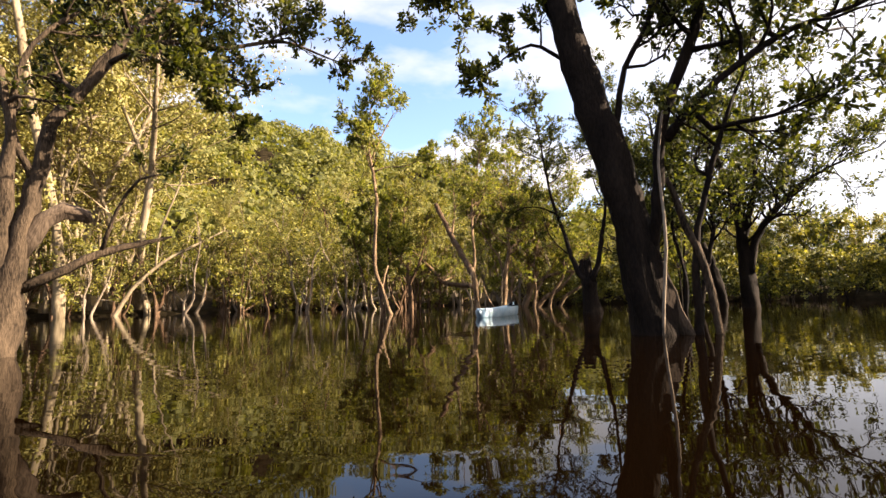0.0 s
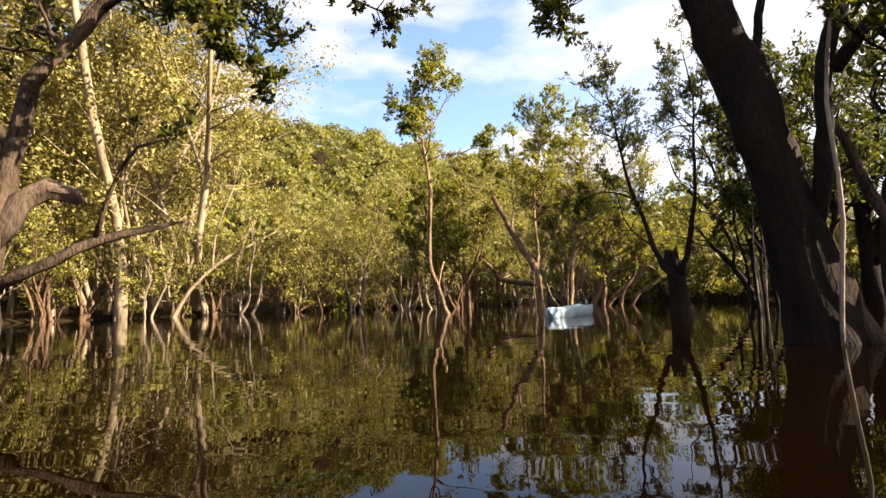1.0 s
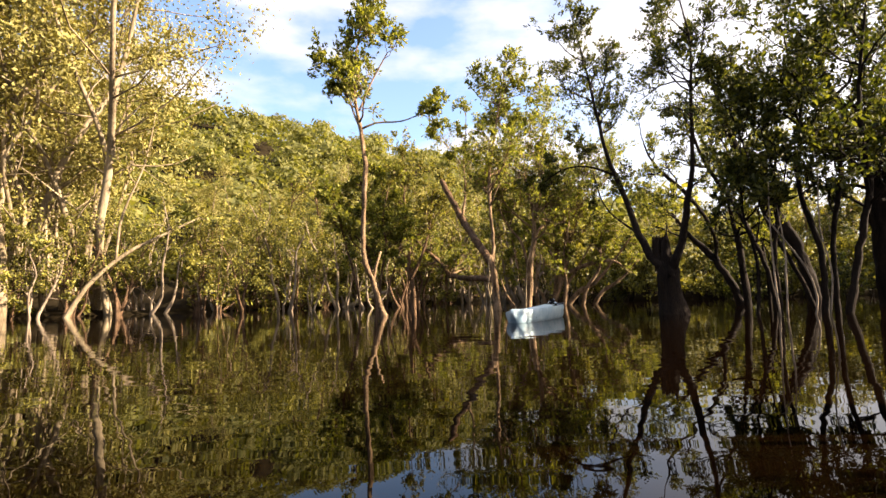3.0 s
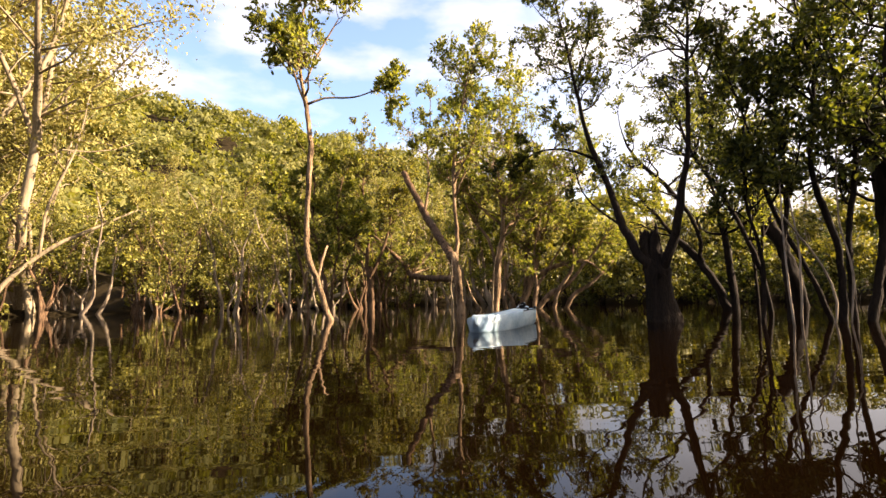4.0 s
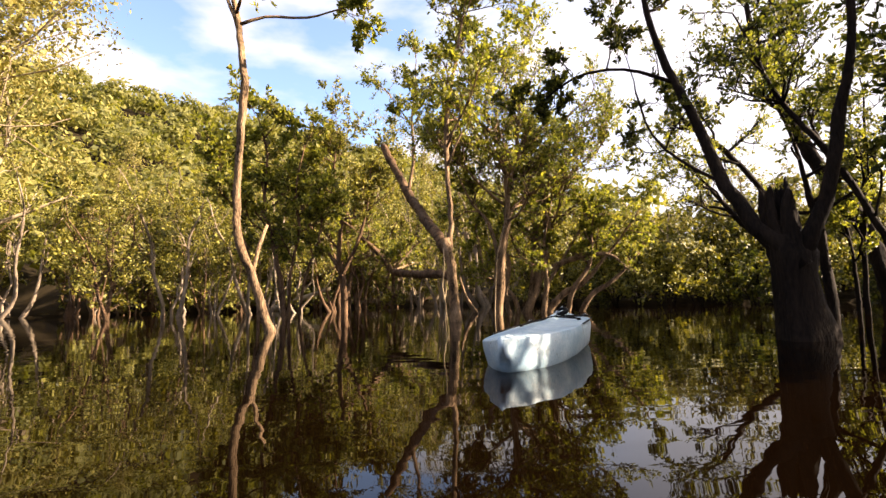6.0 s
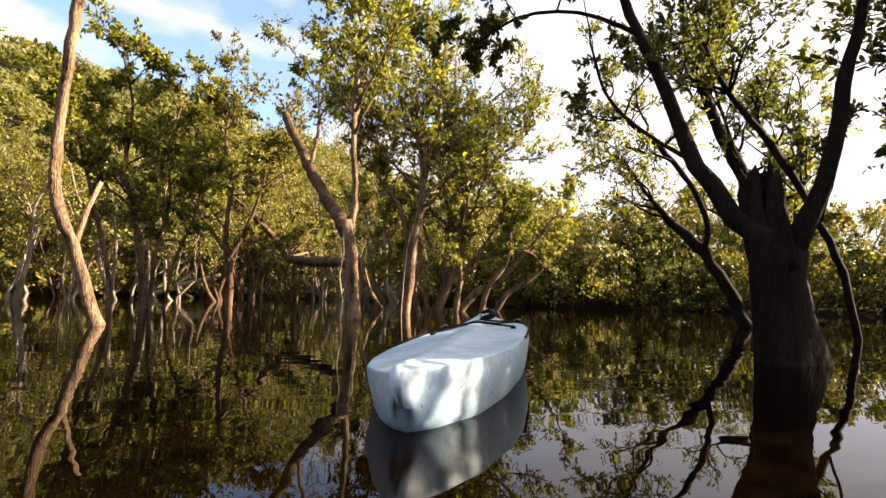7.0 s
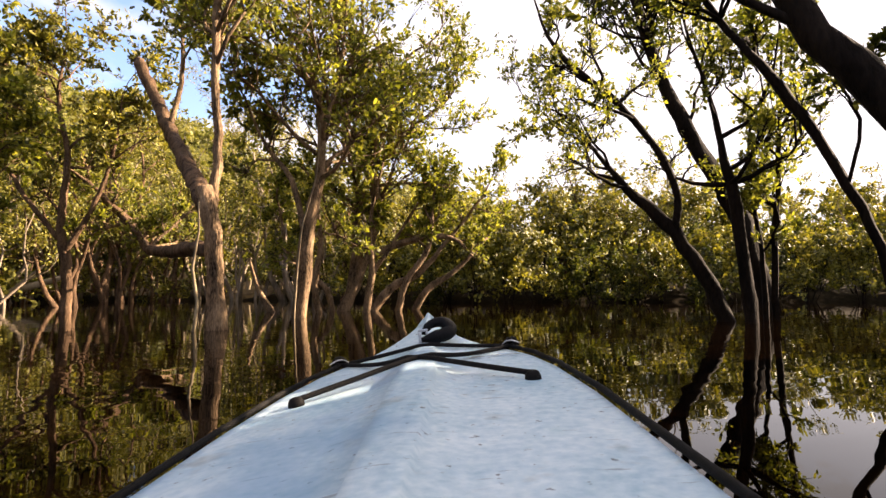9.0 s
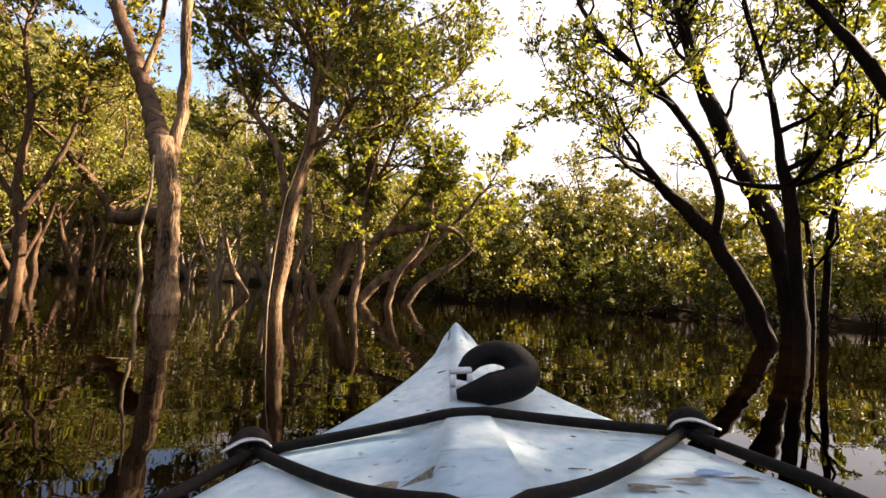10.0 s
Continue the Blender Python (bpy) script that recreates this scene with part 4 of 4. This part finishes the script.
tree("sapling_clump", "clump of thin young mangrove stems", (-2.5, 21.0), [
    ("stem", [(-2.42, 21.02, -0.3, 0.062), (-2.49, 21.00, 0.70, 0.057), (-2.64, 20.96, 1.51, 0.050), (-2.85, 20.90, 2.6, 0.040), (-2.80, 20.86, 3.7, 0.026), (-3.0, 20.84, 4.6, 0.012)], (0.33, 4.5, 1.1, 2)),
    ("stem", [(-2.36, 21.04, -0.3, 0.041), (-2.31, 21.05, 1.02, 0.036), (-2.14, 21.10, 1.98, 0.030), (-2.20, 21.06, 3.0, 0.022), (-2.0, 21.1, 4.0, 0.011)], (0.35, 4.5, 1.0, 2)),
    ("stem", [(-2.93, 20.88, -0.3, 0.040), (-3.02, 20.86, 0.78, 0.040), (-3.24, 20.79, 1.67, 0.033), (-3.5, 20.76, 2.7, 0.024), (-3.8, 20.7, 3.8, 0.012)], (0.35, 4.5, 1.0, 2)),
    ("stem", [(-2.20, 21.3, -0.3, 0.034), (-2.05, 21.35, 0.9, 0.030), (-1.75, 21.4, 1.8, 0.022), (-1.60, 21.4, 2.7, 0.012)], (0.4, 4.5, 0.8, 2)),
], bark_brown, leaf_sunlit, 114, 0.10, WATER_TREES, per_twig=10)

tree("shaded_mangrove", "olive-leaved mangrove with a wide crown behind the forked tree", (-1.6, 24.9), [
    ("trunk", [(-1.5, 24.9, -0.3, 0.10), (-1.55, 24.9, 0.8, 0.085), (-1.7, 24.9, 1.8, 0.072), (-1.6, 24.8, 3.0, 0.055), (-1.8, 24.8, 4.2, 0.035), (-1.7, 24.8, 5.4, 0.014)], (0.35, 4.2, 1.7, 2)),
    ("stem", [(-1.62, 24.9, 1.1, 0.055), (-1.1, 24.8, 2.2, 0.045), (-0.8, 24.7, 3.3, 0.030), (-0.7, 24.7, 4.4, 0.014)], (0.35, 4.2, 1.4, 2)),
    ("stem", [(-1.68, 24.9, 1.4, 0.050), (-2.4, 25.0, 2.4, 0.040), (-2.9, 25.1, 3.5, 0.026), (-3.2, 25.1, 4.5, 0.012)], (0.35, 4.2, 1.4, 2)),
], bark_brown, leaf_mangrove, 118, 0.10, WATER_TREES, per_twig=11)

tree("white_trunk_tree", "pale bleached tree leaning out over the water", (-16.5, 26.8), [
    ("trunk", [(-16.6, 26.7, -0.4, 0.144), (-16.5, 26.8, 0.0, 0.126), (-15.97, 27.18, 1.26, 0.102), (-14.8, 28.0, 2.75, 0.084), (-13.7, 28.8, 3.6, 0.066), (-12.3, 29.8, 4.6, 0.030)], (0.75, 2, 1.6, 1)),
    ("stem", [(-15.1, 27.8, 2.4, 0.072), (-14.9, 27.95, 4.6, 0.060), (-14.2, 28.4, 7.0, 0.042), (-13.9, 28.7, 9.5, 0.018)], (0.45, 2.2, 2.2, 1)),
], bark_pale, leaf_golden, 115, 0.22, WATER_TREES, per_twig=14, oval=False)


def fallen_log():
    """A bleached log with a snapped side branch, lying at the far edge of the water."""
    top = root("fallen_log", (-4.5, 33.0, 0), "bleached fallen log lying in the water near the bank", "log")
    s = Shape()
    rng = np.random.default_rng(31)
    line = smooth_line([(-1.6, 0.3, -0.15, 0.13), (-0.6, 0.1, 0.25, 0.12), (0.5, 0.0, 0.62, 0.10), (1.5, -0.1, 0.95, 0.07)], 0.2)
    tube(s, line[:, :3], line[:, 3], 10, rng, 0.1)
    part("trunk", s, bark_pale, top)
    s = Shape()
    line = smooth_line([(-0.2, 0.05, 0.38, 0.06), (0.3, 0.1, 0.9, 0.05), (0.7, 0.1, 1.3, 0.03)], 0.15)
    tube(s, line[:, :3], line[:, 3], 8, rng, 0.1)
    part("broken_limb", s, bark_pale, top)


fallen_log()


# ------------------------------------------------------------------ the kayak
KAYAK = pose(1.422, 13.303, -0.011, -0.15, -6.48, -24.52)
# along the boat: station, half width, height of the edge, half width and rise of the middle rib
STATIONS = [
    (1.10, 0.012, 0.314, 0.003, 0.002), (1.085, 0.017, 0.314, 0.004, 0.003), (1.05, 0.026, 0.306, 0.006, 0.004), (0.96, 0.044, 0.284, 0.009, 0.006), (0.88, 0.072, 0.267, 0.011, 0.006),
    (0.80, 0.115, 0.247, 0.014, 0.007), (0.75, 0.145, 0.236, 0.015, 0.008), (0.70, 0.180, 0.226, 0.022, 0.008), (0.66, 0.215, 0.217, 0.028, 0.013),
    (0.645, 0.226, 0.216, 0.026, 0.017), (0.60, 0.258, 0.211, 0.028, 0.025), (0.50, 0.298, 0.205, 0.034, 0.030), (0.30, 0.330, 0.199, 0.040, 0.030), (0.0, 0.345, 0.193, 0.042, 0.022),
    (-0.5, 0.340, 0.185, 0.030, 0.018), (-0.9, 0.300, 0.180, 0.028, 0.014), (-1.2, 0.225, 0.182, 0.022, 0.012), (-1.45, 0.110, 0.190, 0.014, 0.010), (-1.6, 0.016, 0.200, 0.005, 0.004),
]


def station(v):
    """Half width, edge height, rib half width and rib rise at a place along the boat."""
    rows = sorted(STATIONS)
    return [float(np.interp(v, [r[0] for r in rows], [r[k] for r in rows])) for k in range(1, 5)]


def deck(u, v):
    """Height of the deck."""
    w, z, rw, rz = station(v)
    q = min(abs(u) / max(w, 1e-3), 1.0)
    rib = rz * (1 if abs(u) < rw else max(0.0, 1 - (abs(u) - rw) / (0.008 + 0.18 * rw)))
    return z + 0.014 * (1 - q * q) + rib


def kayak():
    top = root("kayak", (0, 0, 0), "weathered white and pale blue plastic kayak with black cords", "kayak")
    top.matrix_basis = KAYAK
    hull = Shape()
    vs = np.concatenate([np.linspace(1.10, 0.5, 36), np.linspace(0.46, -1.3, 40), np.linspace(-1.34, -1.6, 9)])
    rows = []
    for v in vs:
        w, z, rw, rz = station(v)
        keel = -0.10 * min(1, (w / 0.2)) + (z * 0.55 if w < 0.05 else z * 0.3 * max(0, 1 - w / 0.2))
        right = [(0.0, keel), (w * 0.55, keel + 0.02), (w * 0.9, keel * 0.4 + z * 0.25), (w * 1.0, z * 0.75), (w * 1.0, z - 0.004), (w * 0.985, z + 0.002)]
        across = [0.93, 0.8, 0.62, 0.45, 0.3]
        right += [(max(w * q, (rw + 0.008 + 0.18 * rw)), deck(max(w * q, rw + 0.008 + 0.18 * rw), v)) for q in across]
        right += [(rw + 0.004 + 0.09 * rw, deck(rw + 0.004 + 0.09 * rw, v)), (rw, deck(rw, v)), (rw * 0.5, deck(0, v) + 0.001)]
        left = [(-x, y) for x, y in right[1:]][::-1]
        rows.append([(x, v, y) for x, y in right + [(0, deck(0, v) + 0.0015)] + left])
    n, m = len(rows), len(rows[0])
    i, j = np.meshgrid(np.arange(n - 1), np.arange(m), indexing="ij")
    k = (j + 1) % m
    hull.add(np.array(rows).reshape(-1, 3), np.stack([i * m + j, (i + 1) * m + j, (i + 1) * m + k, i * m + k], -1).reshape(-1, 4))
    hull.f.append(np.arange(m)[None])
    hull.f.append((n - 1) * m + np.arange(m)[None, ::-1])
    part("hull", hull, hull_mat, top)

    def cord(name, places, radius, label="", flat=1.0):
        """A taut cord through the places, resting on the deck where the deck is higher."""
        s = Shape()
        p = np.array(places, float)
        run = np.concatenate([[0], np.cumsum(np.linalg.norm(np.diff(p, axis=0), axis=1))])
        at = np.linspace(0, run[-1], int(run[-1] / 0.012) + 2)
        line = np.stack([np.interp(at, run, p[:, k]) for k in range(3)], -1)
        floor = np.array([deck(u, v) + radius * 0.8 if abs(u) < station(v)[0] else 0 for u, v, _ in line])
        line[:, 2] = np.maximum(line[:, 2], floor)
        for _ in range(60):                               # taut: it leaves the deck beside the rib
            mid = (line[:-2, 2] + line[2:, 2]) / 2
            line[1:-1, 2] = np.maximum(np.maximum(line[1:-1, 2], mid), floor[1:-1])
        tube(s, line, np.full(len(line), radius), 10, flat=flat)
        return part(name, s, cord_mat, top, label)

    cord("deck_cord", [(-0.250, 0.640, 0.222), (-0.03, 0.668, 0.243), (0.03, 0.668, 0.243), (0.254, 0.640, 0.222)], 0.0062, "black cord stretched across the deck")
    for sgn in (-1, 1):
        cord("deck_cord", [(sgn * 0.252, 0.640, 0.222), (sgn * 0.095, 0.462, 0.226), (0.0, 0.36, 0.252), (-sgn * 0.25, 0.16, 0.215)], 0.0062, "black cord crossing the deck")
        cord("edge_cord", [(sgn * 0.255, 0.637, 0.222), (sgn * 0.307, 0.50, 0.212), (sgn * 0.337, 0.30, 0.206), (sgn * 0.350, 0.0, 0.200), (sgn * 0.345, -0.5, 0.192)], 0.0062, "black cord along the edge")
        s = Shape()
        q = deck(sgn * 0.25, 0.16)
        tube(s, [(sgn * 0.25, 0.16, q - 0.004), (sgn * 0.25, 0.16, q + 0.008), (sgn * 0.25, 0.16, q + 0.016), (sgn * 0.25, 0.16, q + 0.019)], [0.018, 0.017, 0.013, 0.005], 12)
        part("deck_fitting", s, cord_mat, top, "round black cord fitting")
        s = Shape()
        line = smooth_line([(sgn * 0.240, 0.648, 0.214), (sgn * 0.252, 0.652, 0.232), (sgn * 0.266, 0.645, 0.236), (sgn * 0.272, 0.630, 0.226), (sgn * 0.258, 0.622, 0.220)], 0.004)
        tube(s, line, np.interp(np.linspace(0, 1, len(line)), [0, 0.4, 1], [0.010, 0.013, 0.008]), 10)
        knot = part("cord_knot", s, cord_mat, top, "black knotted cord end")
        s = Shape()
        line = smooth_line([(sgn * 0.230, 0.632, 0.228), (sgn * 0.242, 0.634, 0.236), (sgn * 0.262, 0.628, 0.238), (sgn * 0.282, 0.612, 0.230)], 0.004)
        tube(s, line, np.interp(np.linspace(0, 1, len(line)), [0, 0.5, 1], [0.002, 0.006, 0.003]), 8, flat=0.45)
        part("clip", s, metal_mat, knot, "worn metal clip")

    # carrying strap near the bow
    s = Shape()
    line = smooth_line([(-0.004, 0.742, 0.276), (0.000, 0.745, 0.288), (0.016, 0.752, 0.303), (0.042, 0.756, 0.310), (0.066, 0.752, 0.305), (0.078, 0.742, 0.292), (0.076, 0.730, 0.278), (0.060, 0.722, 0.271), (0.026, 0.718, 0.266), (-0.012, 0.716, 0.262)], 0.004)
    tube(s, line, np.interp(np.linspace(0, 1, len(line)), [0, 0.12, 0.35, 0.6, 0.78, 1], [0.008, 0.015, 0.021, 0.026, 0.025, 0.008]), 14, flat=0.85)
    strap = part("carrying_strap", s, webbing_mat, top, "thick black padded strap bent in a loop")
    s = Shape()
    for x0, x1, y0, y1, z0, z1 in ((-0.021, 0.010, 0.722, 0.738, 0.246, 0.270), (-0.021, -0.013, 0.722, 0.738, 0.270, 0.287), (0.003, 0.010, 0.722, 0.738, 0.270, 0.287), (-0.021, 0.010, 0.724, 0.736, 0.287, 0.295)):
        e = 0.002
        ring = [(x0, y0), (x1, y0), (x1, y1), (x0, y1)]
        inner = [(x0 + e, y0 + e), (x1 - e, y0 + e), (x1 - e, y1 - e), (x0 + e, y1 - e)]
        v8 = [(*q, z0) for q in inner] + [(*q, z0 + e) for q in ring] + [(*q, z1 - e) for q in ring] + [(*q, z1) for q in inner]
        s.add(v8, [(3, 2, 1, 0), (12, 13, 14, 15)] + [(4 * r + k, 4 * r + (k + 1) % 4, 4 * r + 4 + (k + 1) % 4, 4 * r + 4 + k) for r in range(3) for k in range(4)])
    part("buckle", s, buckle_mat, strap, "pale grey plastic buckle")

    def flake(name, u, v, size, mat, seed, label, long=1.0):
        """A thin patch with a ragged outline lying on the deck."""
        rng = np.random.default_rng(seed)
        n = 26
        ang = np.arange(n) / n * 2 * math.pi
        r = size * (1 + 0.22 * np.sin(ang * 3 + seed) + rng.normal(size=n) * 0.10)
        pts = [(u + long * q * math.cos(g), v + q * 0.62 * math.sin(g)) for q, g in zip(r, ang)]
        s = Shape()
        v3 = [(x, y, deck(x, y) + 0.004) for x, y in pts] + [(u, v, deck(u, v) + 0.0045)]
        s.add(v3, [(i, (i + 1) % n, n) for i in range(n)])
        part(name, s, mat, top, label, smooth=False)

    flake("peeled_patch", -0.074, 0.500, 0.026, patch_mat, 2, "brown patch where the coating peeled", 1.1)
    flake("peeled_patch", 0.195, 0.505, 0.008, patch_mat, 5, "brown crack where the coating peeled", 2.4)
    flake("peeled_patch", 0.150, 0.488, 0.009, patch_mat, 8, "brown crack where the coating peeled", 2.2)
    flake("peeled_patch", 0.250, 0.512, 0.007, patch_mat, 4, "brown crack where the coating peeled", 2.6)
    flake("blue_scuff", 0.225, 0.525, 0.012, blue_mat, 3, "blue scuffed patch", 1.5)
    rng = np.random.default_rng(9)
    for k in range(11):
        v = rng.uniform(0.36, 0.92)
        u = rng.uniform(-0.85, 0.85) * station(v)[0]
        g, ln = rng.uniform(-0.6, 0.9), rng.uniform(0.003, 0.009)
        s = Shape()
        line = np.array([(u + ln * q * math.cos(g), v + ln * q * math.sin(g), 0) for q in (-1, -0.4, 0.3, 1)])
        line[:, 0] += rng.normal(size=4) * 0.001
        line[:, 2] = [deck(p[0], p[1]) + 0.0015 for p in line]
        tube(s, line, np.array([0.0006, 0.0014, 0.0011, 0.0005]), 5, flat=0.6)
        part("scratch", s, scratch_mat, top, "dark scratch in the plastic")
    return top


kayak()
